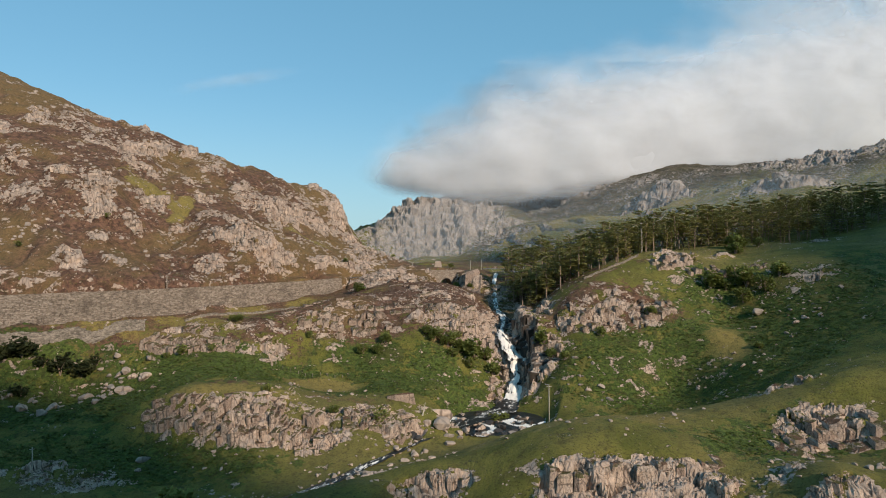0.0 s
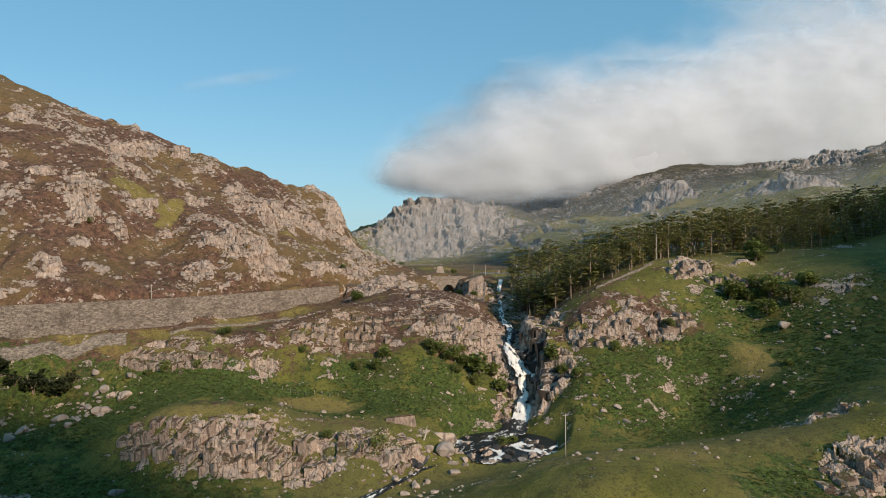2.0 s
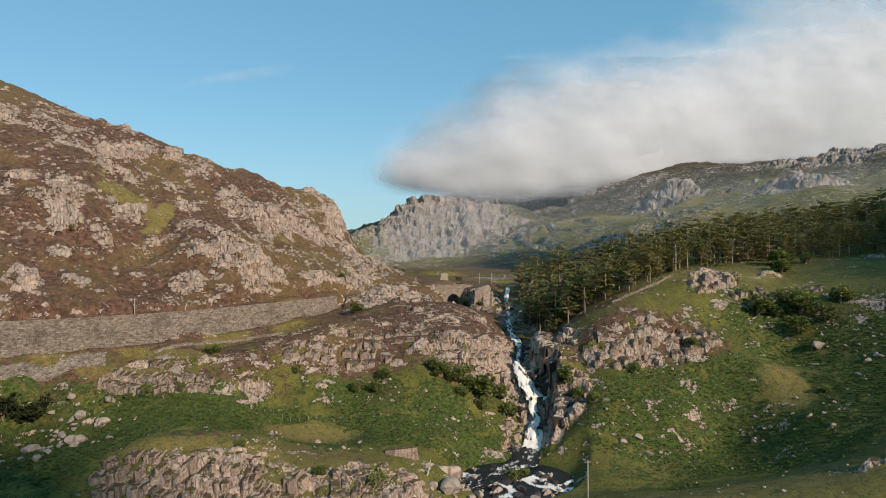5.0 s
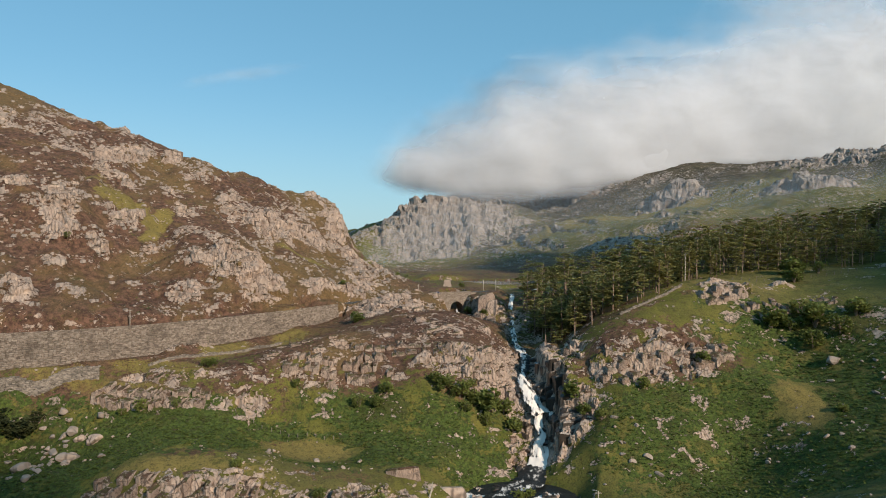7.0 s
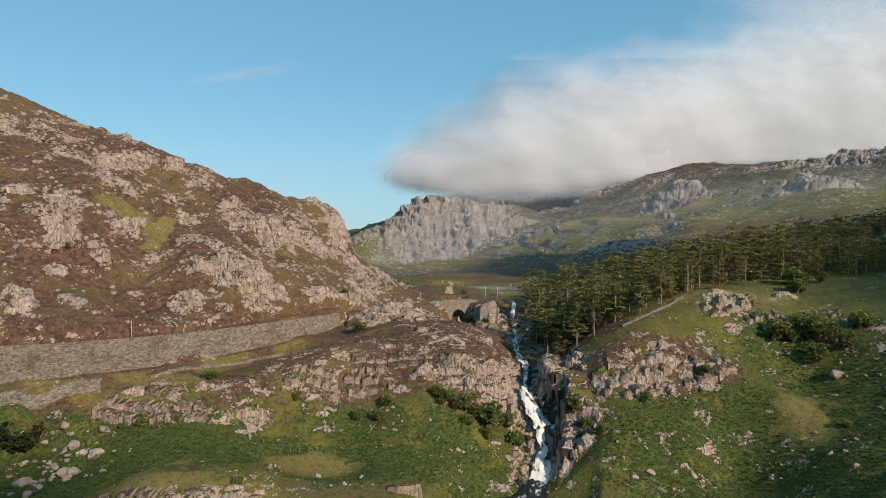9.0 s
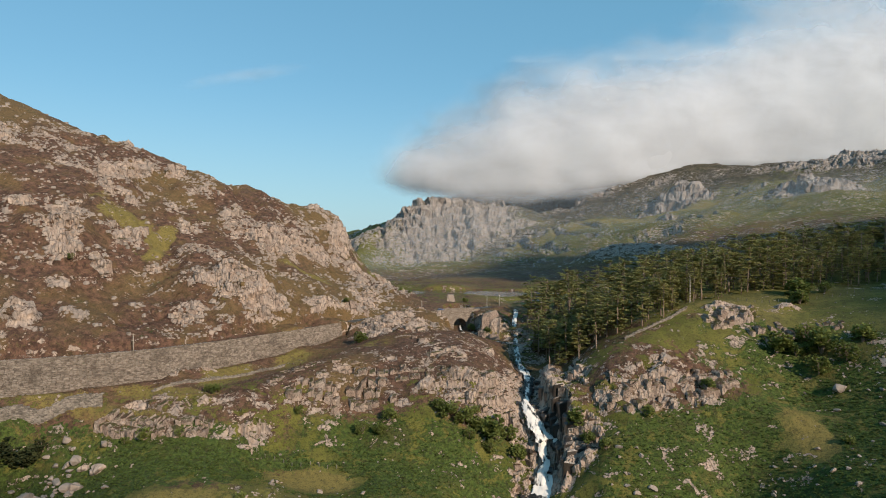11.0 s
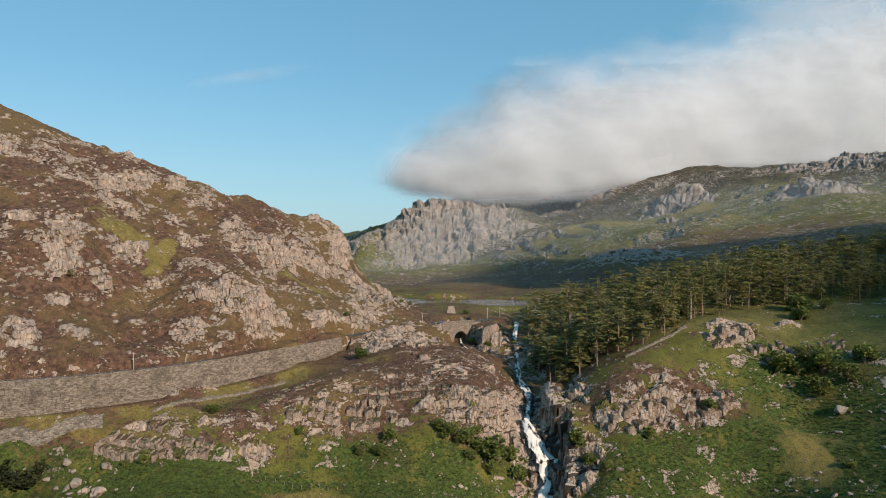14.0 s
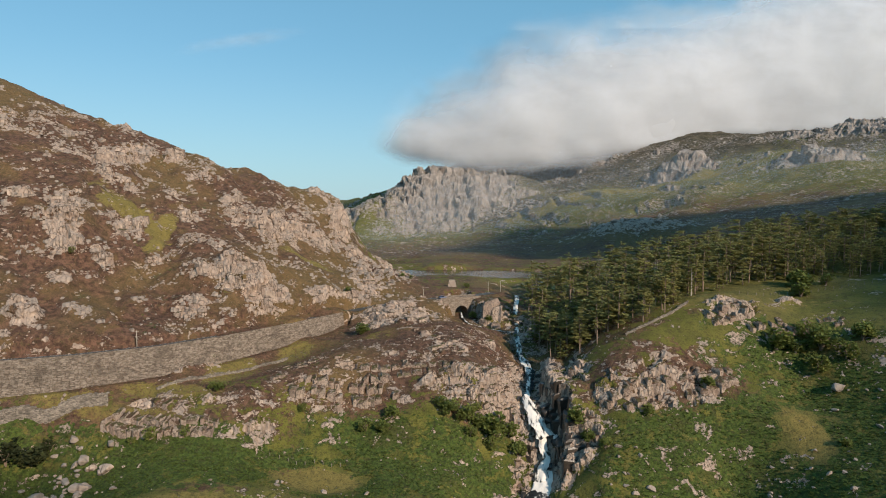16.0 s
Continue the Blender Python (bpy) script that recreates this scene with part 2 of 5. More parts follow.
def needle_material(name, a, b):
    n = Nodes(name)
    tone = n.tree.nodes.new("ShaderNodeObjectInfo").outputs["Random"]
    piece = n.tree.nodes.new("ShaderNodeNewGeometry").outputs["Random Per Island"]
    c = n.mix(n.math("MULTIPLY_ADD", tone, 0.6, n.math("MULTIPLY", piece, 0.4)), a, b)
    n.finish(c, 0.75, None, Specular_IOR_Level=0.15)
    thin = n.node("ShaderNodeBsdfTranslucent", Color=c)
    both = n.tree.nodes.new("ShaderNodeMixShader")
    both.inputs[0].default_value = 0.32
    for a, b in ((n.out.outputs[0], both.inputs[1]), (thin.outputs[0], both.inputs[2]), (both.outputs[0], n.tree.nodes["Material Output"].inputs[0])):
        n.tree.links.new(a, b)
    return n.material


def water_material():
    """Dark clear water, white where it breaks."""
    n = Nodes("water")
    attr = n.tree.nodes.new("ShaderNodeVertexColor")
    attr.layer_name = "foam"
    streak = n.noise(1.6, 5, 0.6, n.place((1.4, 0.45, 0.30)))
    foam = n.ramp(n.math("MULTIPLY_ADD", n.math("SUBTRACT", streak, 0.5), 1.1, attr.outputs["Color"]), 0.38, 0.62)
    c = n.mix(foam, (0.018, 0.022, 0.024), n.mix(streak, (0.60, 0.57, 0.53), (0.92, 0.87, 0.80)))
    return n.finish(c, n.ramp(foam, 0, 1, 0.32, 0.7), n.bump(n.noise(0.6, 5, 0.6), 0.5, 0.15), Specular_IOR_Level=0.12)


STONE = stone_material()
CRAG = crag_material()
RETAINING = masonry_material("retaining_stone", (0.145, 0.115, 0.092), (0.29, 0.235, 0.19), (0.07, 0.058, 0.048))
DRYSTONE = masonry_material("dry_stone", (0.16, 0.140, 0.118), (0.36, 0.315, 0.27), (0.06, 0.055, 0.05))
ASPHALT = plain("asphalt", (0.055, 0.054, 0.052), (0.085, 0.082, 0.078), 6)
BARK = plain("pine_bark", (0.22, 0.155, 0.115), (0.34, 0.25, 0.19), 0.8)
LIMB = plain("pine_limb", (0.07, 0.055, 0.04), (0.12, 0.09, 0.065), 0.8)
DEADWOOD = plain("bleached_wood", (0.42, 0.38, 0.33), (0.55, 0.50, 0.44), 0.5)
POSTWOOD = plain("grey_post", (0.17, 0.15, 0.125), (0.25, 0.22, 0.19), 0.5)
POLEWOOD = plain("weathered_pole", (0.36, 0.32, 0.27), (0.46, 0.42, 0.36), 0.6)
METAL = plain("galvanised_metal", (0.42, 0.43, 0.44), (0.52, 0.53, 0.54), 0.4, 0.45, 0.1, 0.01, Metallic=0.8)
CERAMIC = plain("brown_ceramic", (0.12, 0.06, 0.04), (0.16, 0.09, 0.06), 0.1, 0.25)
RENDERED = plain("white_render", (0.72, 0.71, 0.68), (0.80, 0.79, 0.76), 1.5, 0.8)
SLATE = plain("roof_slate", (0.08, 0.085, 0.095), (0.14, 0.145, 0.155), 0.7, 0.6)
DARKGLASS = plain("window_glass", (0.02, 0.024, 0.028), (0.03, 0.035, 0.04), 1.0, 0.08, 0.02, 0.01)
NEEDLES = needle_material("pine_needles", (0.20, 0.215, 0.082), (0.41, 0.375, 0.135))
LEAVES = needle_material("shrub_leaves", (0.12, 0.155, 0.042), (0.27, 0.295, 0.082))
DARKLEAVES = needle_material("evergreen_leaves", (0.035, 0.045, 0.020), (0.075, 0.085, 0.035))
FERN = needle_material("bracken_fronds", (0.060, 0.088, 0.020), (0.135, 0.170, 0.040))
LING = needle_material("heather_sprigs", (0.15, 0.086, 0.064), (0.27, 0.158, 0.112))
WATER = water_material()
# wet rock, its tone lowered further to paint in the gorge's shade
WET_SHADED_ROCK = plain("wet_rock", (0.030, 0.025, 0.021), (0.060, 0.048, 0.040), 2.2, 0.35, 0.6, 0.15)


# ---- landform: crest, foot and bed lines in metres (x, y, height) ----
STREAM = [(20, 640, 6.6), (34, 500, 6.6), (37, 440, 7.0), (36, 425, 7.2), (34, 412, 2.5), (32, 395, -1), (31.5, 381, -4), (30, 350, -10.3), (33, 333, -14),
          (30, 312, -16.5), (27.5, 301, -18.5), (30.5, 291.5, -24), (34, 286, -29), (32, 279, -38), (30, 270, -42.5), (25, 258, -43.5), (14, 246, -44),
          (4, 236, -45), (-10, 222, -45.8), (-31, 192, -47.5), (-50, 170, -48.5), (-90, 120, -50), (-140, 40, -52), (-180, -100, -54)]
ROAD = [(-320, 246, 0.5), (-250, 256, 1.6), (-190, 271, 2.9), (-150, 283, 3.8), (-124, 298, 4.3), (-104, 319, 4.6), (-84, 347, 4.9), (-64, 376, 5.6),
        (-44, 394, 7.0), (-22, 408, 8.4), (2, 419, 9.0), (22, 432, 9.4), (28, 448, 9.4), (22, 474, 10), (4, 500, 11)]
CHANNEL = [(0, 432, 2.0), (2, 414, 0.2), (2.5, 402, -1.0), (6, 390, -2.4), (17, 382, -3.6), (31, 377, -5)]
WALL_FOOT = [(-320, 236, -14), (-250, 246, -12), (-190, 263, -9.5), (-150, 275, -7.5), (-122, 290, -6.2), (-99, 312, -5), (-79, 341, -3.5), (-58, 368, 0)]
VERGE = [(-250, 238, -13), (-190, 257, -10.5), (-160, 268, -9), (-135, 279, -8), (-116, 289, -7.2)]
LOW_FOOT = [(-215, 243, -19), (-182, 251, -17.5), (-155, 262, -16.5), (-128, 271, -14)]
CREST = [(-700, 520, 330), (-520, 500, 245), (-400, 480, 197), (-299, 471, 143), (-260, 460, 124), (-230, 464, 118), (-194, 478, 104), (-147, 496, 90),
         (-119, 508, 77), (-90, 512, 70)]
HILLSIDE = [(-183, 303, 24), (-157, 331, 24), (-125, 331, 15), (-105, 335, 15), (-113, 352, 36), (-186, 348, 57), (-227, 355, 71), (-160, 379, 48),
            (-96, 424, 35), (-65, 381, 14), (-194, 440, 92), (-149, 450, 78), (-235, 310, 40), (-235, 290, 16), (-320, 330, 80), (-72, 505, 36),
            (-56, 528, 16), (-36, 470, 14), (-26, 528, 11), (-110, 560, 30), (-200, 620, 40), (-400, 700, 60), (-700, 900, 60), (-40, 430, 15)]
SLOPE = [(-104, 264, -19), (-110, 272, -14), (-80, 282, -9.5), (-56, 285, -12.5), (-43, 286, -18), (-32, 287, -18), (-2, 279, -21.5),
         (-13, 289, -12.5), (-7, 306, -5), (14, 303, -7), (-50, 308, 0), (-100, 292, -9), (-15, 337, 2), (-30, 357, 5.5), (-66, 348, -2),
         (10, 360, 2), (-14, 396, 10), (16, 392, 3), (20, 410, 8), (-15, 375, 7), (-1, 376, 2.2), (-2, 390, 1.5), (-17, 395, 11), (-46, 380, 8.5), (-34, 385, 11.5), (-20, 387, 12), (-8, 387, 9.5), (-28, 372, 8), (-12, 370, 6), (16, 330, -4)]
FLOOR = [(-125, 250, -32), (-134, 238, -32), (-150, 258, -32), (-63, 272, -27), (-32, 268, -30), (-48, 250, -33), (-92, 231, -27.5), (-74, 218, -36), (-76, 211, -44), (-52, 212, -45), (-96, 212, -43),
         (-50, 222, -37.5), (-106, 210, -44), (-112, 188, -45), (-150, 200, -42), (-200, 200, -34), (-17, 242, -35), (-19, 229, -38.5), (-27, 214, -42),
         (0, 250, -38), (-10, 262, -33), (-60, 200, -46), (-140, 140, -48), (-260, 180, -20), (-90, 240, -27), (-60, 238, -29), (-230, 60, -40)]
NEAR_SPUR = [(27, 146, -29.5), (55, 151, -28.0), (28, 138, -37), (56, 140, -36), (74, 143, -31), (42, 130, -41), (100, 163, -28), (86, 162, -29.5), (118, 164, -23), (-8, 152, -42), (88, 124, -33), (84, 132, -26), (31, 184, -29), (19, 180, -31), (7, 172, -33), (-4, 160, -34.5), (-13, 150, -36), (54, 190, -28), (82, 195, -26.5), (110, 198, -21.5),
             (127, 196, -15.5), (100, 174, -21), (119, 178, -15), (60, 108, -42), (130, 100, -20), (180, 190, -2), (0, 100, -40), (-40, 60, -46), (60, 20, -26), (200, 60, 4),
             (60, -80, -28), (250, -100, 5), (45, 212, -37), (80, 220, -36), (112, 222, -28)]
RIGHT_BANK = [(67, 247, -38), (93, 256, -34), (117, 240, -24), (51, 262, -27), (60, 273, -18), (83, 261, -25), (117, 270, -13), (136, 255, -15),
              (131, 284, -9.5), (76, 281, -12.5), (106, 291, -2), (62, 289, -2.5), (84, 296, 4), (48, 309, -6), (54, 330, -1), (112, 314, 17), (121, 326, 22), (144, 336, 20), (162, 292, 12),
              (180, 250, 3), (234, 379, 30), (200, 310, 22), (280, 300, 40), (260, 220, 18), (100, 350, 18), (66, 360, 2), (60, 400, 6), (150, 400, 26), (230, 450, 38), (100, 470, 12),
              (350, 400, 62)]
VALLEY = [(500, 300, 110), (450, 150, 70), (-10, 560, 3), (-20, 500, 12), (8, 488, 11), (30, 495, 9), (60, 510, 10), (30, 545, 3), (60, 570, 3), (20, 590, 4), (95, 570, 8), (150, 560, 18), (0, 625, 12), (80, 640, 13), (200, 620, 24), (100, 760, 10), (-30, 760, 10), (150, 840, 24), (200, 850, 46), (255, 855, 51), (310, 845, 44), (220, 770, 20),
          (350, 700, 44), (480, 600, 75), (800, 500, 150), (700, 900, 95), (40, 900, 8), (-120, 1000, 0), (200, 1000, 8), (120, 1280, 12), (-60, 1450, -4), (-260, 1200, 0), (-500, 1400, 20),
          (-300, 1650, 0), (-900, 1500, 60), (-900, 2600, 40)]
RANGE = [(-162, 1767, 0), (-257, 1875, 72), (-330, 1900, 36), (-420, 1950, 20), (-76, 1940, 81), (-190, 2030, 138), (-152, 2034, 178), (-112, 2040, 208), (-50, 2046, 216), (40, 2070, 214), (110, 2100, 200), (61, 2150, 215), (-80, 2120, 190), (100, 2300, 250), (385, 2211, 221), (294, 1704, 92),
         (159, 1858, 62), (554, 1818, 144), (672, 1835, 186), (763, 1945, 234), (945, 2036, 298), (905, 1609, 204), (988, 1670, 208), (1247, 1931, 320), (1600, 2000, 420), (600, 2300, 340),
         (1100, 2400, 280), (300, 2700, 300), (1000, 1200, 140), (1700, 1400, 380), (2600, 2200, 500)]
BEYOND = [(-420, 2300, 60), (1500, 800, 300), (0, 3600, 100), (2000, 3600, 200), (-1500, 3600, 50), (-1800, 700, 300), (-1800, 2200, 60)]


def along(line, step):
    """The line's points, with more between them, every step metres."""
    out = []
    for a, b in zip(line, line[1:]):
        n = max(1, round(math.dist(a, b) / step))
        out += [tuple(p + (q - p) * t / n for p, q in zip(a, b)) for t in range(n)]
    return out + [line[-1]]


knots = np.array(along(STREAM, 12) + along(ROAD, 22) + along(WALL_FOOT, 22) + along(VERGE, 15) + along(LOW_FOOT, 15) + along(CREST, 30) + HILLSIDE + SLOPE + FLOOR + NEAR_SPUR + RIGHT_BANK + VALLEY + RANGE + BEYOND, float)
KX, KY, PLATE = knots[:, 0] / 100, knots[:, 1] / 100, len(knots)


def bend(dx, dy):
    r2 = dx * dx + dy * dy + 1e-9
    return 0.5 * r2 * np.log(r2)


system = np.zeros((PLATE + 3, PLATE + 3))
system[:PLATE, :PLATE] = bend(KX[:, None] - KX, KY[:, None] - KY) + 0.00004 * np.eye(PLATE)
system[:PLATE, PLATE:] = np.stack([np.ones(PLATE), KX, KY], 1)
system[PLATE:, :PLATE] = system[:PLATE, PLATE:].T
PULL = np.linalg.solve(system, np.r_[knots[:, 2], 0, 0, 0])


def spline(px, py):
    """A thin-plate sheet through all the landform lines."""
    out = np.empty(px.size)
    fx, fy = px.ravel() / 100, py.ravel() / 100
    for s in range(0, px.size, 20000):
        e = slice(s, s + 20000)
        out[e] = bend(fx[e, None] - KX, fy[e, None] - KY) @ PULL[:PLATE] + PULL[PLATE] + PULL[PLATE + 1] * fx[e] + PULL[PLATE + 2] * fy[e]
    return out.reshape(px.shape)


def nearest_on(line, px, py):
    """Distance to a line of points, seen from above, the line's height there, and the side (+ to the right of its course)."""
    best, height, side = np.full(px.shape, 1e9), np.zeros(px.shape), np.zeros(px.shape)
    for a, b in zip(line, line[1:]):
        dx, dy = b[0] - a[0], b[1] - a[1]
        t = np.clip(((px - a[0]) * dx + (py - a[1]) * dy) / (dx * dx + dy * dy), 0, 1)
        d = np.hypot(px - a[0] - t * dx, py - a[1] - t * dy)
        nearer = d < best
        best, height = np.where(nearer, d, best), np.where(nearer, a[2] + t * (b[2] - a[2]), height)
        side = np.where(nearer, np.sign((px - a[0]) * dy - (py - a[1]) * dx), side)
    return best, height, side


def patches(px, py, spots):
    """The strongest of soft round patches: x, y, half width, half depth, strength."""
    out = np.zeros(px.shape)
    for x, y, rx, ry, strength in spots:
        out = np.maximum(out, strength * np.exp(-(((px - x) / rx) ** 2 + ((py - y) / ry) ** 2) ** 2))
    return out


# where rock, heather, bracken and yellowed grass prevail: x, y, half width, half depth, strength
ROCKY = [(-28, 364, 34, 16, 1.0), (-34, 378, 26, 9, 1.0), (-46, 392, 14, 8, 1.0), (-14, 388, 30, 9, 0.8), (-40, 312, 95, 50, 0.48), (-12, 326, 46, 24, 0.72), (-50, 330, 26, 14, 0.66), (2, 346, 26, 18, 0.68), (-24, 340, 20, 12, 0.68),
         (4, 298, 28, 12, 0.92), (-100, 272, 46, 14, 0.72), (-66, 220, 40, 13, 0.90), (-46, 217, 15, 10, 1.0), (-22, 228, 18, 9, 1.0), (-114, 189, 26, 12, 1.0), (45, 143, 26, 8, 1.15),
         (100, 167, 17, 9, 1.1), (106, 188, 12, 3, 0.95), (-8, 157, 18, 6, 0.9), (86, 128, 18, 9, 0.85), (78, 286, 34, 12, 0.76), (118, 320, 16, 8, 0.86), (150, 334, 9, 5, 0.86),
         (40, 300, 14, 30, 0.95), (45, 277, 9, 12, 1.0), (34, 370, 15, 50, 0.85)]
ROCKY_FAR = [(168, 286, 20, 14, 0.62), (216, 364, 30, 12, 0.75), (16, 400, 13, 18, 0.90), (235, 850, 110, 50, 0.95), (60, 560, 60, 30, 0.5), (-60, 240, 30, 12, 0.55)]
# crags of the heather hillside: the western half, and the half towards the end of the crest
CRAGS_WEST = [(-216, 351, 9, 5, 1.0), (-202, 340, 8, 5, 0.9), (-192, 346, 10, 13, 1.05), (-184, 335, 8, 8, 1.05), (-179, 319, 9, 5, 0.8), (-169, 339, 6, 5, 1.0), (-176, 364, 9, 7, 0.9), (-167, 376, 7, 11, 0.9),
              (-152, 357, 5, 6, 0.8), (-209, 420, 10, 12, 1.0), (-206, 446, 10, 13, 1.0), (-188, 460, 5, 13, 0.9), (-171, 415, 9, 8, 0.85), (-230, 470, 18, 7, 0.8), (-258, 436, 11, 16, 0.8), (-271, 421, 10, 17, 0.7),
              (-245, 350, 14, 8, 0.8), (-179, 296, 8, 6, 0.8), (-162, 306, 7, 7, 0.7), (-143, 325, 8, 9, 0.7)]
CRAGS_EAST = [(-167, 456, 16, 18, 0.9), (-147, 369, 14, 6, 0.8), (-140, 379, 14, 6, 0.9), (-128, 348, 15, 6, 0.9), (-106, 353, 13, 26, 0.9), (-117, 435, 19, 22, 0.8), (-96, 448, 17, 15, 0.85), (-84, 485, 9, 25, 1.1),
              (-101, 497, 14, 9, 0.7), (-137, 434, 12, 18, 0.7), (-92, 352, 17, 9, 0.95), (-72, 376, 12, 8, 0.9), (-63, 461, 13, 29, 0.95), (-50, 513, 15, 19, 0.95), (-122, 330, 13, 7, 0.9), (-58, 420, 12, 24, 0.85), (-42, 452, 18, 34, 0.95)]
SCREE = [(-238, 430, 8, 8, 0.62), (-203, 405, 7, 7, 0.62), (-191, 406, 12, 5, 0.62), (-179, 423, 20, 7, 0.62), (-156, 403, 11, 6, 0.62), (-140, 415, 14, 6, 0.55)]
# the patch at (760, 2080) darkens the far ridge in place of cloud shade
HEATHER = [(-220, 400, 300, 170, 1.25), (-150, 305, 90, 34, 1.2), (-60, 440, 70, 80, 1.1), (-30, 330, 90, 46, 1.25), (80, 288, 40, 16, 0.95), (-20, 376, 50, 34, 1.15), (5, 300, 34, 22, 0.9), (16, 350, 24, 70, 0.9), (260, 1840, 230, 110, 1.1), (760, 2080, 700, 260, 1.1), (1150, 1800, 280, 180, 0.95), (300, 960, 560, 400, 1.15)]
# bracken at (-150, 240) is strengthened so its dark green paints in shade
BRACKEN = [(128, 300, 36, 18, 0.8), (112, 244, 60, 24, 0.9), (-70, 258, 95, 15, 1.0), (-110, 202, 60, 18, 0.85), (2, 262, 30, 18, 0.9), (-28, 276, 45, 10, 0.8), (95, 262, 70, 24, 0.85), (150, 268, 50, 34, 0.8), (85, 165, 30, 16, 0.7), (-150, 240, 60, 30, 0.95),
           (100, 225, 60, 14, 0.6), (20, 285, 20, 16, 0.6), (200, 250, 60, 60, 0.6)]
YELLOW = [(6, 378, 8, 9, 0.8), (-40, 342, 10, 6, 0.7), (-50, 257, 17, 8, 1.1), (-76, 231, 30, 7, 0.8), (-187, 384, 9, 12, 1.0), (-176, 386, 10, 9, 1.0), (-162, 384, 6, 17, 1.1), (-157, 368, 5, 14, 1.0), (-200, 392, 9, 7, 0.6), (-89, 416, 18, 5, 0.8), (40, 178, 40, 14, 0.8), (120, 262, 7, 14, 0.9), (-96, 305, 12, 16, 0.95), (-76, 332, 8, 18, 0.95), (-112, 283, 22, 6, 0.9),
          (-150, 272, 60, 5, 0.7), (300, 1650, 260, 90, 0.9), (650, 1700, 200, 70, 0.8), (20, 390, 6, 8, 0.9), (130, 330, 60, 14, 0.5)]

# open strips without rock
CLEAR = [(-221, 386, 20, 18, 1.0), (-241, 392, 17, 15, 1.0), (-187, 382, 9, 12, 1.0), (-177, 386, 10, 10, 1.0), (-162, 384, 6, 16, 1.0), (-157, 368, 5, 13, 1.0), (-191, 316, 9, 6, 0.7), (-158, 328, 9, 8, 0.8), (-139, 462, 22, 9, 0.9), (-111, 474, 20, 7, 0.8), (-89, 416, 20, 6, 0.9), (-106, 337, 7, 5, 0.8), (40, 178, 44, 14, 0.8), (-94, 306, 8, 16, 0.95), (-76, 332, 7, 18, 0.9), (130, 345, 60, 10, 0.7), (-150, 270, 60, 4, 0.8)]


def falls(px, py, z):
    """The slope along x and along y on a grid whose columns may fan out."""
    dz_x = np.gradient(z, axis=1) / np.maximum(np.gradient(px, axis=1), 1e-6)
    dz_y = (np.gradient(z, axis=0) - dz_x * np.gradient(px, axis=0)) / np.maximum(np.gradient(py, axis=0), 1e-6)
    return dz_x, dz_y


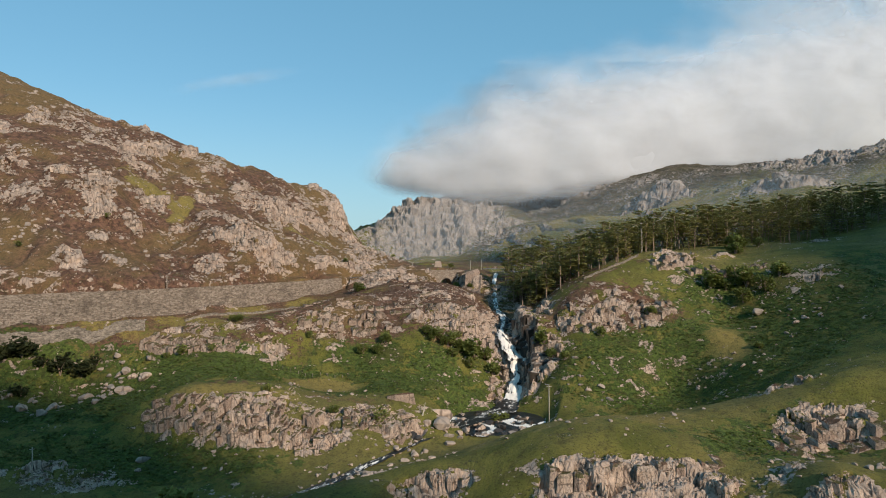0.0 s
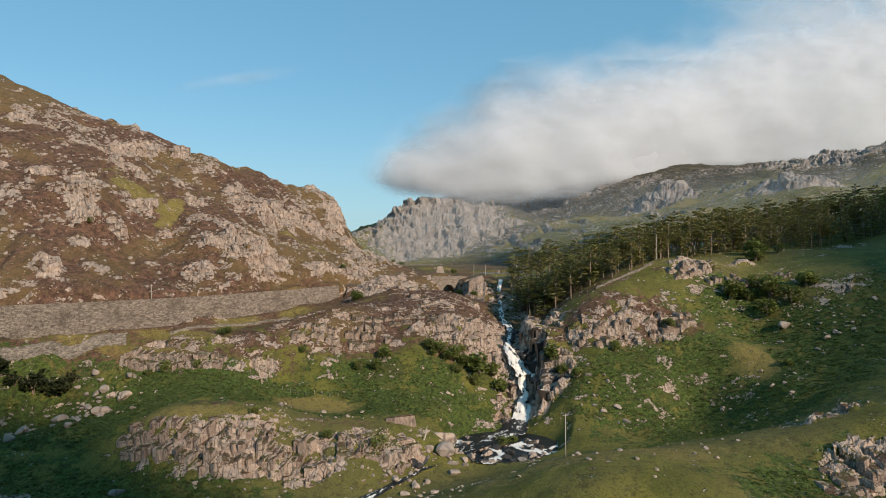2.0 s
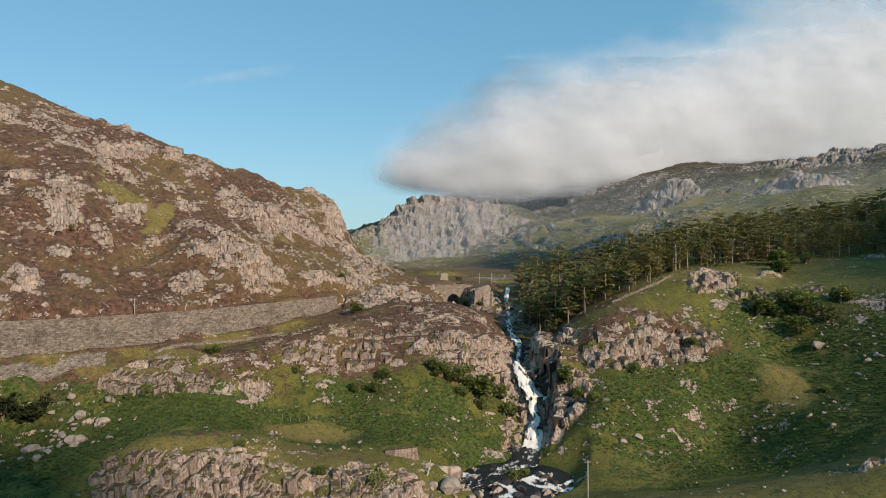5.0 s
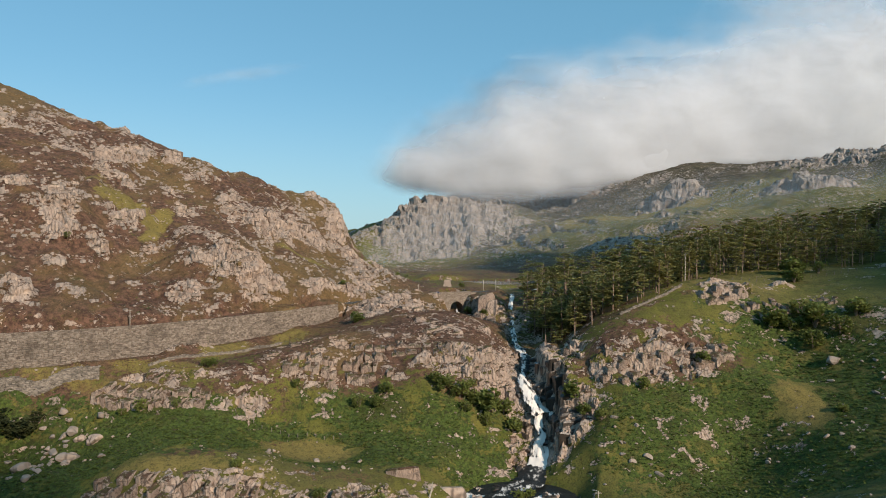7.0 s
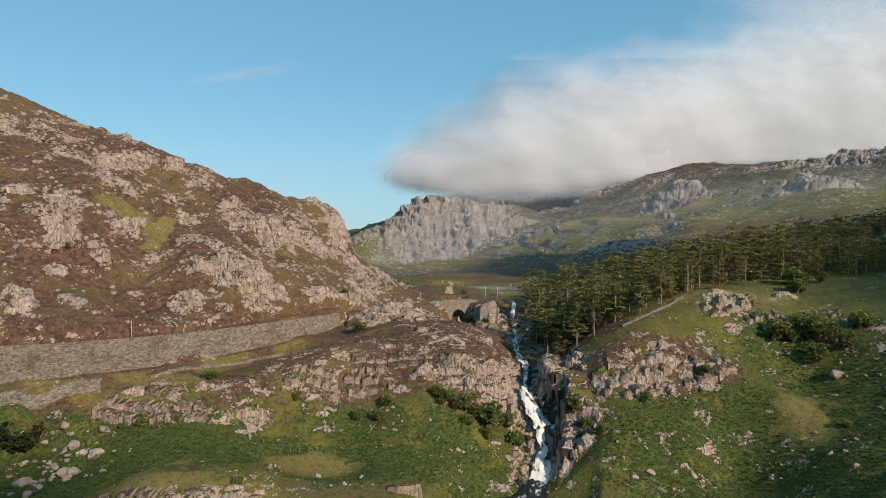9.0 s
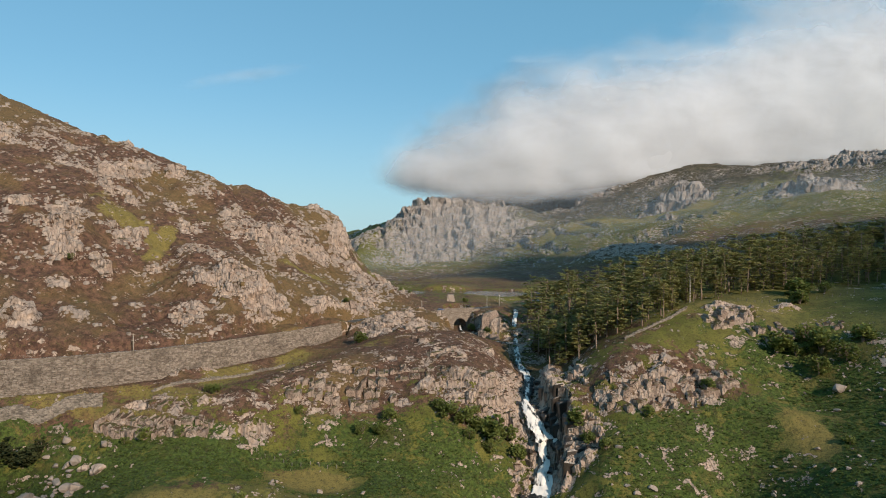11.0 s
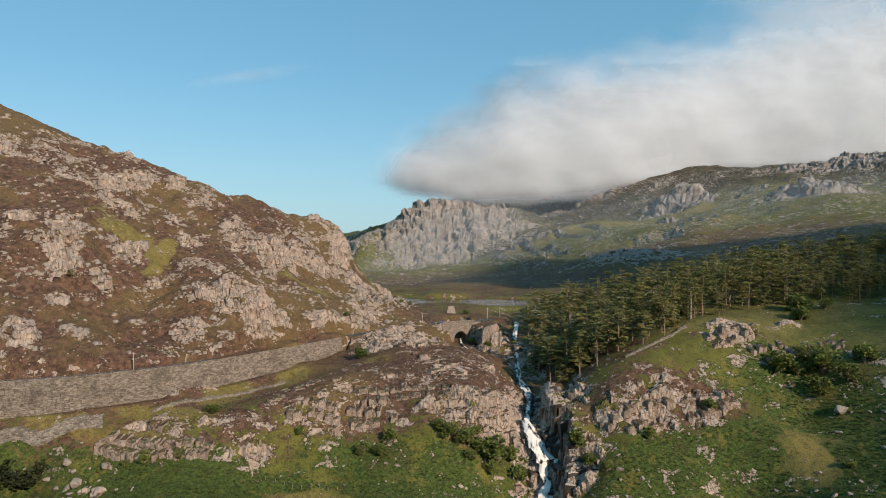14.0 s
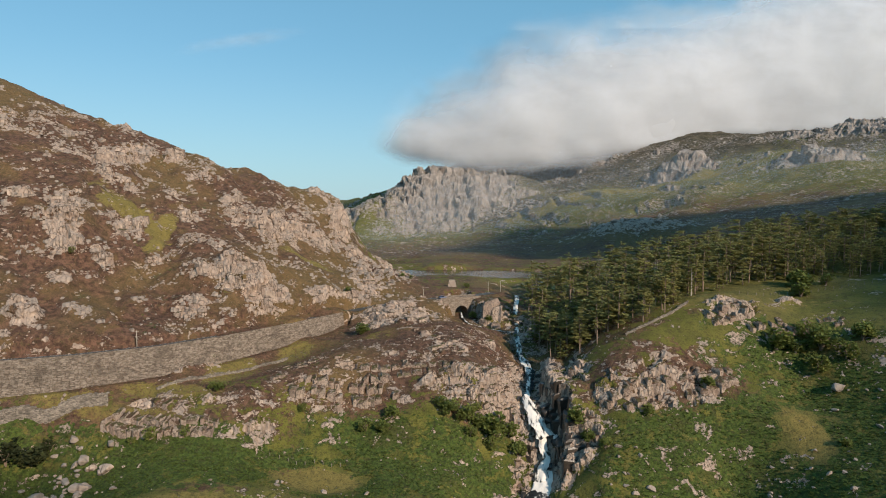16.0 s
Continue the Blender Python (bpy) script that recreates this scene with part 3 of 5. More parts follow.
def landscape(px, py, fine):
    """Places, cover (rock, heather, bracken, yellow) and steepness for points of the plan. fine: size of the smallest blocks."""
    z = spline(px, py)
    road_d, road_z, road_side = nearest_on(ROAD, px, py)
    walled = (road_side > 0) & (px < -57)
    z = z + (road_z + 0.3 - z) * fade(7, 4, road_d) * np.where(walled & (road_d > 3.6), 0, 1)
    foot_z = np.interp(px, [p[0] for p in WALL_FOOT], [p[2] for p in WALL_FOOT])
    z = np.where(walled & (road_d > 3.6) & (road_d < 9), np.minimum(z, foot_z - 0.4), z)
    # the ravine: nothing stands over the bed nearer than its banks allow
    bed_d, bed_z, bed_side = nearest_on(STREAM[2:18], px, py)
    gorge = fade(255, 275, py) * fade(345, 325, py)
    bank = np.where(bed_side < 0, 2.6, 1.9)
    z = np.where(bed_d < 30, np.minimum(z, bed_z - 0.6 + np.maximum(0, bed_d - 2.4 - 2.8 * np.exp(-((py - 290) / 10) ** 2)) * (0.9 + bank * gorge)), z)
    rim = np.interp(py, [258, 266, 274, 283, 292, 305, 330], [-43, -36, -26, -15, -8, -7, -6])
    cleft = (bed_side < 0) & (bed_d > 6.5) & (bed_d < 24)
    z = np.where(cleft, np.maximum(z, np.minimum(rim, bed_z + (bed_d - 6.5) * 5.0) * gorge + z * (1 - gorge)), z)
    pool = ((px - 20) / 19) ** 2 + ((py - 245) / 16) ** 2
    z = np.where(pool < 4, np.minimum(z, -45.4 + 0.06 * (py - 258) + np.maximum(0, pool - 0.8) * 7), z)
    ditch_d, ditch_z, _ = nearest_on(CHANNEL, px, py)
    z = np.where(ditch_d < 16, np.minimum(z, ditch_z - 0.5 + np.maximum(0, ditch_d - 5.2) * np.where(py > 406, 3.0, 0.6)), z)
    basin = ((px + 5) / 120) ** 2 + ((py - 580) / 36) ** 2
    z = z - fade(1.15, 0.85, basin) * np.maximum(z - 3.5, 0)
    z = z + fade(0.95, 1.15, basin) * fade(2.4, 1.5, basin) * np.maximum(8.0 - z, 0)
    z = z + 0.5 * layered(px, py, 9, 3, 5) * fade(4, 8, road_d) + 1.6 * layered(px, py, 40, 2, 9) * fade(6, 25, road_d) * fade(0.9, 1.5, basin)
    far = fade(900, 1500, py)
    slope = fade(4, 30, py - np.interp(px, [p[0] for p in ROAD], [p[1] for p in ROAD])) * fade(-20, -50, px) * (1 - far)
    along_hill, down_hill = 0.8 * px + 0.6 * py, -0.6 * px + 0.8 * py
    z = z + slope * (1.5 * layered(px, py, 8, 3, 191) + 2.2 * layered(along_hill / 1.6, down_hill, 34, 4, 141) - 3.0 * fade(0.25, 0.0, np.abs(layered(along_hill, down_hill / 2.2, 30, 3, 151))))
    z = z + far * (26 * layered(px, py, 170, 5, 21) + 10 * np.abs(layered(px, py, 60, 3, 33)))
    z = z - far * fade(500, 250, px) * 12 * fade(0.22, 0.0, np.abs(layered(px + 0.3 * py, py / 4, 80, 3, 171)))
    z = z + far * (42 * patches(px, py, [(650, 1850, 70, 50, 1.0), (880, 1560, 60, 50, 0.5)]))
    crags = np.maximum(patches(px, py, CRAGS_WEST), patches(px, py, CRAGS_EAST))
    z = z + 3.6 * crags * (1 - far)
    density = np.maximum(np.maximum(patches(px, py, ROCKY), patches(px, py, ROCKY_FAR)), np.maximum(crags, patches(px, py, SCREE)))
    density = np.maximum(density - 0.15 * crags * (1 - far), 0.36 - 0.05 * slope) * (1 - 0.8 * patches(px, py, CLEAR)) - 0.22 * patches(px, py, BRACKEN)
    density = np.where(py > 900, 0.56 + 0.42 * patches(px, py, [(-120, 2060, 320, 240, 1.3), (650, 1840, 100, 75, 1.7), (880, 1560, 110, 80, 1.2), (1250, 1900, 240, 160, 1.0), (400, 2180, 200, 90, 0.8)]), density)
    ca, sa = math.cos(0.5), math.sin(0.5)
    u, v = px * ca + py * sa, -px * sa + py * ca
    grow = 1 + 7 * far
    clump = fade(20, 60, py - np.interp(px, [p[0] for p in ROAD], [p[1] for p in ROAD])) * fade(-20, -60, px) * (1 - far)
    speck = clump * (0.22 * layered(u, v, 75, 3, 163) - 0.05) + (0.75 + 0.3 * clump) * layered(u / grow, v / grow * 1.7, 15, 5, 41) + 0.30 * layered(px / grow, py / grow, 44, 2, 57) + 0.22 * layered(px / grow, py / grow, 3.2, 3, 67)
    gap = fade(4.5, 7.5, road_d)
    dz_x, dz_y = falls(px, py, z)
    steep = np.hypot(dz_x, dz_y)
    rock = np.clip(0.72 * speck + 1.25 * (density - 0.32) + 0.22 * fade(0.4, 1.3, steep) - 0.12 * fade(0.35, 0.1, steep), 0, 1) * gap
    rock = np.maximum(rock, gorge * fade(13, 9, bed_d) * np.where(bed_side < 0, 1, 0.7))
    # ledges: slopes of rock break into steps
    step = np.where(py > 900, 34.0, 5.5)
    wob = z / step + 0.9 * layered(px, py, 23, 3, 77) * np.where(py > 900, 0.6, 1)
    part = wob - np.floor(wob)
    ledge = (fade(0.32, 0.68, part) - part) * step
    small = wob * 2.6 + 0.5 * layered(px, py, 9, 2, 83)
    bit = small - np.floor(small)
    ledge = ledge + (fade(0.3, 0.7, bit) - bit) * step / 2.6 * 0.8
    z = z + ledge * fade(0.25, 0.6, rock) * 0.75 * fade(0.2, 0.5, steep) * np.where(gorge * fade(14, 9, bed_d) > 0.3, 0.3, 1)
    dz_x, dz_y = falls(px, py, z)
    steep = np.hypot(dz_x, dz_y)
    rock = np.maximum(rock, 0.8 * fade(0.9, 1.6, steep) * gap * fade(0.3, 0.5, density + 0.3 * speck))
    size = np.sqrt(1 + steep * steep)
    nx, ny, nz = -dz_x / size, -dz_y / size, 1 / size
    x, y = px.copy(), py.copy()
    on = rock > 0.28
    lift = np.zeros(int(on.sum()))
    bx, by, bz = px[on], py[on], z[on]
    warp = 0.8 * fine * layered(bx, by, 4 * fine, 2, 91, bz)
    ru, rv = (bx * ca + by * sa + warp), (-bx * sa + by * ca - warp)
    for scale, tall, height, crack in ((fine, 2.0, 0.24, 0.16), (2.6 * fine, 1.6, 0.30, 0.14)):
        level, joint = blocks(ru / scale, rv / scale, bz / scale / tall, int(scale * 10))
        lift += scale * (height * (level - 0.35) - crack * fade(0.20, 0.0, joint))
    lift = (lift + 0.3) * fade(0.30, 0.62, rock[on])
    calm = np.where(bed_d[on] < 6, 0.35, 1.0)
    x[on] += nx[on] * lift * calm
    y[on] += ny[on] * lift * calm
    z[on] += nz[on] * lift * calm
    soft = 0.35 * layered(px, py, 16, 3, 101)
    cover = np.stack([rock, np.clip(patches(px, py, HEATHER) - 0.3 * patches(px, py, CLEAR) * fade(-60, -20, px) + soft, 0, 1.4), np.clip(patches(px, py, BRACKEN) - 1.2 * patches(px, py, YELLOW) + soft, 0, 1),
                      np.clip(patches(px, py, YELLOW) + 0.4 * soft, 0, 1)], -1)
    return np.stack([x, y, z], -1), cover


def spread(lo, hi, fine_lo, fine_hi, step, grow_lo, grow_hi):
    """Grid lines: even between fine_lo and fine_hi, wider and wider outside."""
    mid = list(np.arange(fine_lo, fine_hi, step))
    up, s = [], step
    while (up or mid)[-1] < hi:
        s *= grow_hi
        up.append((up or mid)[-1] + s)
    down, s = [], step
    while (down or mid[:1])[-1] > lo:
        s *= grow_lo
        down.append((down or mid[:1])[-1] - s)
    return np.array(down[::-1] + mid + up)


def sheet(name, places, cover, keep, material):
    """A mesh of the kept quads of a grid of places."""
    rows, cols = keep.shape
    index = np.arange((rows + 1) * (cols + 1)).reshape(rows + 1, cols + 1)
    quads = np.stack([index[:-1, :-1], index[:-1, 1:], index[1:, 1:], index[1:, :-1]], -1)[keep]
    used, quads = np.unique(quads, return_inverse=True)
    quads = quads.reshape(-1, 4).astype(np.int32)
    at, mix = places.reshape(-1, 3)[used], cover.reshape(-1, 4)[used]
    me = bpy.data.meshes.new(name)
    me.vertices.add(len(at))
    me.vertices.foreach_set("co", at.astype(np.float32).ravel())
    me.loops.add(quads.size)
    me.loops.foreach_set("vertex_index", quads.ravel())
    me.polygons.add(len(quads))
    me.polygons.foreach_set("loop_start", np.arange(0, quads.size, 4, dtype=np.int32))
    me.polygons.foreach_set("use_smooth", mix[quads, 0].mean(1) < 0.5)
    me.update(calc_edges=True)
    me.color_attributes.new("cover", "FLOAT_COLOR", "POINT").data.foreach_set("color", mix.astype(np.float32).ravel())
    me.materials.append(material)
    return new(name, me)


def fan(y):
    """How far the columns of the ground's grid stand apart at a depth of the plan."""
    return np.clip(y, 130, 900) / 300


STEP = 0.78
gx = spread(-2600, 3200, -222, 222, STEP, 1.05, 1.05)
gy = spread(-300, 4300, 135, 440, 0.68, 1.06, 1.016)
X, Y = np.meshgrid(gx, gy)
X = X * fan(Y)
PLACES, COVER = landscape(X, Y, 2.9)
middle_x, middle_y = (X[1:, 1:] + X[:-1, :-1]) / 2, (Y[1:, 1:] + Y[:-1, :-1]) / 2
road_y = np.interp(middle_x, [p[0] for p in ROAD[:11]], [p[1] for p in ROAD[:11]])
on_hill = (middle_x < -24) & (middle_y > road_y + 3) & (middle_y < 640)
in_range = (middle_x > -430) & (middle_x < 1500) & (middle_y > 1480) & (middle_y < 2480)
tagged(sheet("ground", PLACES, COVER, ~on_hill & ~in_range, LAND), "rocky valley ground with grass, bracken and pale outcrops", "ground", kind="structure")
tagged(sheet("hillside", PLACES, COVER, on_hill, LAND), "steep heather hillside with pale rock outcrops", "hill", kind="structure")
rx, ry = np.meshgrid(np.arange(-450, 1521, 5.0), np.arange(1460, 2501, 5.0))
range_places, range_cover = landscape(rx, ry, 12.0)
tagged(sheet("mountain", range_places, range_cover, np.ones((rx.shape[0] - 1, rx.shape[1] - 1), bool), SHADED_UPLAND), "distant grey rocky mountain rising into the cloud", "mountain", kind="structure")


def height_at(x, y):
    """The ground's height at a place of the plan, from the finished grid."""
    c = int(np.clip(np.searchsorted(gx, x / fan(y)), 1, len(gx) - 1))
    r = int(np.clip(np.searchsorted(gy, y), 1, len(gy) - 1))
    near = PLACES[max(r - 2, 0):r + 2, max(c - 2, 0):c + 2].reshape(-1, 3)
    d = np.hypot(near[:, 0] - x, near[:, 1] - y) + 0.05
    return float((near[:, 2] / d ** 3).sum() / (1 / d ** 3).sum())


def cover_at(x, y):
    c = int(np.clip(np.searchsorted(gx, x / fan(y)), 1, len(gx) - 1))
    r = int(np.clip(np.searchsorted(gy, y), 1, len(gy) - 1))
    return COVER[r, c]

# ---- building blocks for things ----
def mesh_object(name, verts, faces, material, smooth=False):
    me = bpy.data.meshes.new(name)
    me.from_pydata([tuple(v) for v in verts], [], [tuple(f) for f in faces])
    if smooth:
        me.polygons.foreach_set("use_smooth", [True] * len(me.polygons))
    me.materials.append(material)
    return new(name, me)


def part(name, verts, faces, material, parent, label="", smooth=False):
    ob = mesh_object(name, verts, faces, material, smooth)
    ob.parent = parent
    if label:
        ob["label"] = label
    return ob


def empty(name, m=None):
    ob = new(name)
    ob.empty_display_size = 0.3
    if m is not None:
        ob.matrix_basis = m
    return ob


def joined(*pieces):
    """Several (verts, faces) as one."""
    verts, faces = [], []
    for v, f in pieces:
        faces += [tuple(i + len(verts) for i in q) for q in f]
        verts += [tuple(p) for p in v]
    return verts, faces


def box(x0, y0, z0, x1, y1, z1):
    v = [(x, y, z) for z in (z0, z1) for x, y in ((x0, y0), (x1, y0), (x1, y1), (x0, y1))]
    return v, [(0, 3, 2, 1), (4, 5, 6, 7), (0, 1, 5, 4), (1, 2, 6, 5), (2, 3, 7, 6), (3, 0, 4, 7)]


def tube(points, radii, sides=7):
    """A tapered stem through points."""
    verts, faces = [], []
    for n, (p, r) in enumerate(zip(points, radii)):
        p = Vector(p)
        way = (Vector(points[min(n + 1, len(points) - 1)]) - Vector(points[max(n - 1, 0)])).normalized()
        a = way.orthogonal().normalized()
        b = way.cross(a)
        verts += [p + r * (math.cos(t) * a + math.sin(t) * b) for t in (2 * math.pi * k / sides for k in range(sides))]
    for n in range(len(points) - 1):
        for k in range(sides):
            i, j = n * sides + k, n * sides + (k + 1) % sides
            faces.append((i, j, j + sides, i + sides))
    faces.append(tuple(range(sides))[::-1])
    faces.append(tuple(range(len(verts) - sides, len(verts))))
    return verts, faces


def tuft(rng, at, radius, blades, flat=0.5, up=0.15, width=0.34):
    """A clump of pointed blades that spread from one place."""
    verts, faces = [], []
    for _ in range(blades):
        a, e = rng.uniform(0, 2 * math.pi), rng.uniform(-0.6, 1.0)
        way = Vector((math.cos(a), math.sin(a), e * flat + up)) * radius * rng.uniform(0.6, 1.1)
        side = Vector((-math.sin(a), math.cos(a), rng.uniform(-0.5, 0.5))) * radius * width
        base = Vector(at) + way * rng.uniform(-0.25, 0.1)
        i = len(verts)
        verts += [base, base + way * 0.55 + side, base + way, base + way * 0.5 - side]
        faces.append((i, i + 1, i + 2, i + 3))
    return verts, faces


# ---- cloud over the mountain ----
def cloud_material(name, tone):
    n = Nodes(name)
    attr = n.tree.nodes.new("ShaderNodeVertexColor")
    attr.layer_name = "thick"
    wisp = n.noise(150, 6, 0.52, n.place((0.8, 1, 1.6)), 0.3)
    thick = attr.outputs["Color"] if name == "mist" else n.ramp(n.math("MULTIPLY_ADD", n.math("SUBTRACT", wisp, 0.5), 0.40, attr.outputs["Color"]), 0.06, 1.0)
    thick = n.math("MULTIPLY", thick, n.ramp(attr.outputs["Color"], 0.0, 0.05 if name == "mist" else 0.16))
    haze = n.tree.nodes.new("ShaderNodeBsdfDiffuse")
    haze.inputs[0].default_value = (*tone, 1)
    glow = n.tree.nodes.new("ShaderNodeBsdfTranslucent")
    glow.inputs[0].default_value = (*tone, 1)
    body = n.tree.nodes.new("ShaderNodeMixShader")
    body.inputs[0].default_value = 0.30
    clear = n.tree.nodes.new("ShaderNodeBsdfTransparent")
    whole = n.tree.nodes.new("ShaderNodeMixShader")
    for a, b in ((haze.outputs[0], body.inputs[1]), (glow.outputs[0], body.inputs[2]), (thick, whole.inputs[0]), (clear.outputs[0], whole.inputs[1]),
                 (body.outputs[0], whole.inputs[2]), (whole.outputs[0], n.tree.nodes["Material Output"].inputs[0])):
        n.tree.links.new(a, b)
    n.tree.nodes.remove(n.out)
    return n.material


CLOUD = cloud_material("cloud", (0.69, 0.72, 0.77))
# blue-grey tone that paints distant haze on added sheets
HAZE_SHEET = cloud_material("mist", (0.42, 0.46, 0.50))


def cloud_layer(name, place, thick, label, material=CLOUD):
    """One veil of cloud or of painted haze: a bulging sheet whose thickness is stored at its points."""
    at = np.stack(place, -1)
    ob = sheet_plain(name, at, thick, material)
    return tagged(ob, label, "cloud", kind="structure")


def sheet_plain(name, at, thick, material):
    rows, cols = thick.shape
    idx = np.arange(rows * cols).reshape(rows, cols)
    quads = np.stack([idx[:-1, :-1], idx[:-1, 1:], idx[1:, 1:], idx[1:, :-1]], -1).reshape(-1, 4)
    ob = mesh_object(name, at.reshape(-1, 3).tolist(), quads.tolist(), material, True)
    tint = np.stack([thick.ravel()] * 3 + [np.ones(thick.size)], -1).astype(np.float32)
    ob.data.color_attributes.new("thick", "FLOAT_COLOR", "POINT").data.foreach_set("color", tint.ravel())
    return ob


def curve(v, at, values):
    """A line through values that bends softly at each of them."""
    spots = np.linspace(at[0], at[-1], 400)
    line = np.interp(spots, at, values)
    wide = np.exp(-np.linspace(-2, 2, 61) ** 2)
    line = np.convolve(np.pad(line, 30, mode="edge"), wide / wide.sum(), "valid")
    return np.interp(v, spots, line)


cx, cz = np.meshgrid(np.linspace(-420, 3000, 150), np.linspace(150, 1500, 80))
for layer in range(4):
    # lower and upper edge of the bank along its length
    low = curve(cx, [-330, -160, 0, 300, 600, 900, 1300, 3000], [256, 204, 196, 204, 240, 296, 330, 380])
    high = curve(cx, [-330, -200, -60, 120, 200, 420, 800, 1300, 3000], [370, 405, 445, 520, 570, 650, 720, 900, 1300])
    swell = layered(cx, cz, 210, 4, 61 + layer) * 40
    thick = fade(-34, 60, cz - low + 0.5 * swell) * fade(-170, 330, high - cz + swell * 2.6) * fade(-340, -130, cx + 1.4 * swell)
    veil = 0.42 * fade(500, 1500, cx) * fade(-300, 400, high + 350 - cz) * fade(0, 60, cz - low)
    thick = np.maximum(thick, veil) * (0.82 + 0.08 * layer)
    depth = curve(cx, [-330, 100, 500, 1000, 3000], [2040, 2044, 2096, 2280, 2500]) + layer * 14
    bulge = 45 * np.sin(np.clip((cz - low) / np.maximum(high - low, 1), 0, 1) * math.pi) + 15 * layered(cx, cz, 170, 3, 71 + layer)
    cloud_layer("cloud", (cx, depth - bulge, cz), thick, "low white cloud bank wrapped round the mountain top")
wx, wz = np.meshgrid(np.linspace(-1400, -600, 60), np.linspace(700, 1050, 40))
streak = 0.33 * np.exp(-((wz - 860 - 0.16 * (wx + 1000)) / 40) ** 2) * np.exp(-((wx + 1000) / 300) ** 2)
cloud_layer("cloud", (wx, 3000 + 20 * layered(wx, wz, 90, 3, 5), wz), streak, "faint wisp of high cloud in a blue sky")
# added translucent sheets at four depths stand in for haze in the air
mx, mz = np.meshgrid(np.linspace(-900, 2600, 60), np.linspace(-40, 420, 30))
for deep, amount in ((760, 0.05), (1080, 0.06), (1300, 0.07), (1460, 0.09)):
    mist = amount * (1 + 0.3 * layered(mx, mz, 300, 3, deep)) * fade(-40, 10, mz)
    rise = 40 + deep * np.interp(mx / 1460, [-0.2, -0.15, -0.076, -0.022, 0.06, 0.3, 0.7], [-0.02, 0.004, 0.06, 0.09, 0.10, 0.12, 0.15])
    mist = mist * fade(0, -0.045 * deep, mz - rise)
    cloud_layer("mist", (mx * deep / 1460, deep + 12 * layered(mx, mz, 200, 3, 6), mz), mist, "translucent blue-grey sheet painting haze before the far mountain", HAZE_SHEET)


# ---- unseen mountain across the valley, behind the camera, added to block the low sun ----
mp, ms = np.meshgrid(np.linspace(-900, 1700, 131), np.linspace(240, 1500, 64))
# crest heights are set by where shade should fall on the ground
crest = np.interp(mp, [-900, 20, 45, 58, 74, 92, 125, 225, 250, 278, 300, 345, 400, 490, 515, 560, 620, 726, 940, 1080, 1200, 1700],
                  [505, 488, 468, 466, 422, 378, 335, 358, 388, 392, 412, 452, 474, 500, 640, 715, 760, 800, 880, 800, 680, 480])
flank = np.where(ms < 700, fade(240, 700, ms) * 0.35 + 0.65 * (ms - 240) / 460, fade(1600, 700, ms))
side = crest * flank - 30 * (1 - flank) + 14 * layered(mp, ms, 160, 4, 88) * (1 - np.exp(-((ms - 700) / 90) ** 2))
far_side = np.stack([0.766 * mp + 0.643 * ms, 0.643 * mp - 0.766 * ms, side], -1)
far_cover = np.zeros(mp.shape + (4,))
far_cover[..., 0], far_cover[..., 1] = 0.5, 0.5
tagged(sheet("shade_flank", far_side, far_cover, np.ones((63, 130), bool), LAND), "unseen mountain flank added to shade parts of the valley", "mountain", kind="structure")


# ---- water ----
def ribbon(name, line, widths, material, lift=0.35, across=10, step=0.8, white=None, least=0.26):
    """Water along a line of places, with its foam as a colour."""
    pts = along([(*p, w) for p, w in zip(line, widths)], step)
    pts = np.array(pts)
    way = np.gradient(pts[:, :2], axis=0)
    way /= np.linalg.norm(way, axis=1, keepdims=True) + 1e-9
    drop = -np.gradient(pts[:, 2]) / (np.linalg.norm(np.gradient(pts[:, :2], axis=0), axis=1) + 0.15)
    verts, foam, edge = [], [], []
    reach = np.arange(len(pts)) * step
    wide = 1 + 0.32 * layered(reach, reach * 0 + pts[0, 0], 2.6, 3, 17)
    sway = 0.3 * layered(reach, reach * 0 + pts[0, 1], 4.0, 2, 19)
    for n, ((x, y, z, w), (wx, wy), d) in enumerate(zip(pts, way, drop)):
        x, y, w = x + wy * sway[n] * w, y - wx * sway[n] * w, w * wide[n]
        for k in range(across + 1):
            s = (k / across - 0.5) * 2
            px, py = x + wy * s * w, y - wx * s * w
            verts.append((px, py, z + lift * (1 - 0.4 * s * s)))
            foam.append(d)
            edge.append((s, n * step))
    v = np.array(verts)
    d = np.array(foam)
    rough = fade(0.12, 0.6, d)
    v[:, 2] += (0.12 + 0.5 * rough) * layered(v[:, 0], v[:, 1], 1.4, 3, 7)
    v[:, 1] -= 0.5 * rough * layered(v[:, 0], v[:, 2], 1.1, 3, 13)
    white_amount = np.clip(least + 0.6 * fade(0.08, 0.5, d) if white is None else np.full(len(d), white), 0, 1)
    edge = np.array(edge)
    white_amount = white_amount + 0.42 * layered(edge[:, 0] * widths[-1] * 1.3 + pts[0, 0], edge[:, 1] / 3.2, 1.5, 3, 37) - 0.16 * edge[:, 0] ** 4
    cols = across + 1
    faces = [(r * cols + k, r * cols + k + 1, (r + 1) * cols + k + 1, (r + 1) * cols + k) for r in range(len(pts) - 1) for k in range(across)]
    ob = mesh_object(name, v.tolist(), faces, material, True)
    tint = np.stack([white_amount] * 3 + [np.ones(len(d))], -1).astype(np.float32)
    ob.data.color_attributes.new("foam", "FLOAT_COLOR", "POINT").data.foreach_set("color", tint.ravel())
    return ob


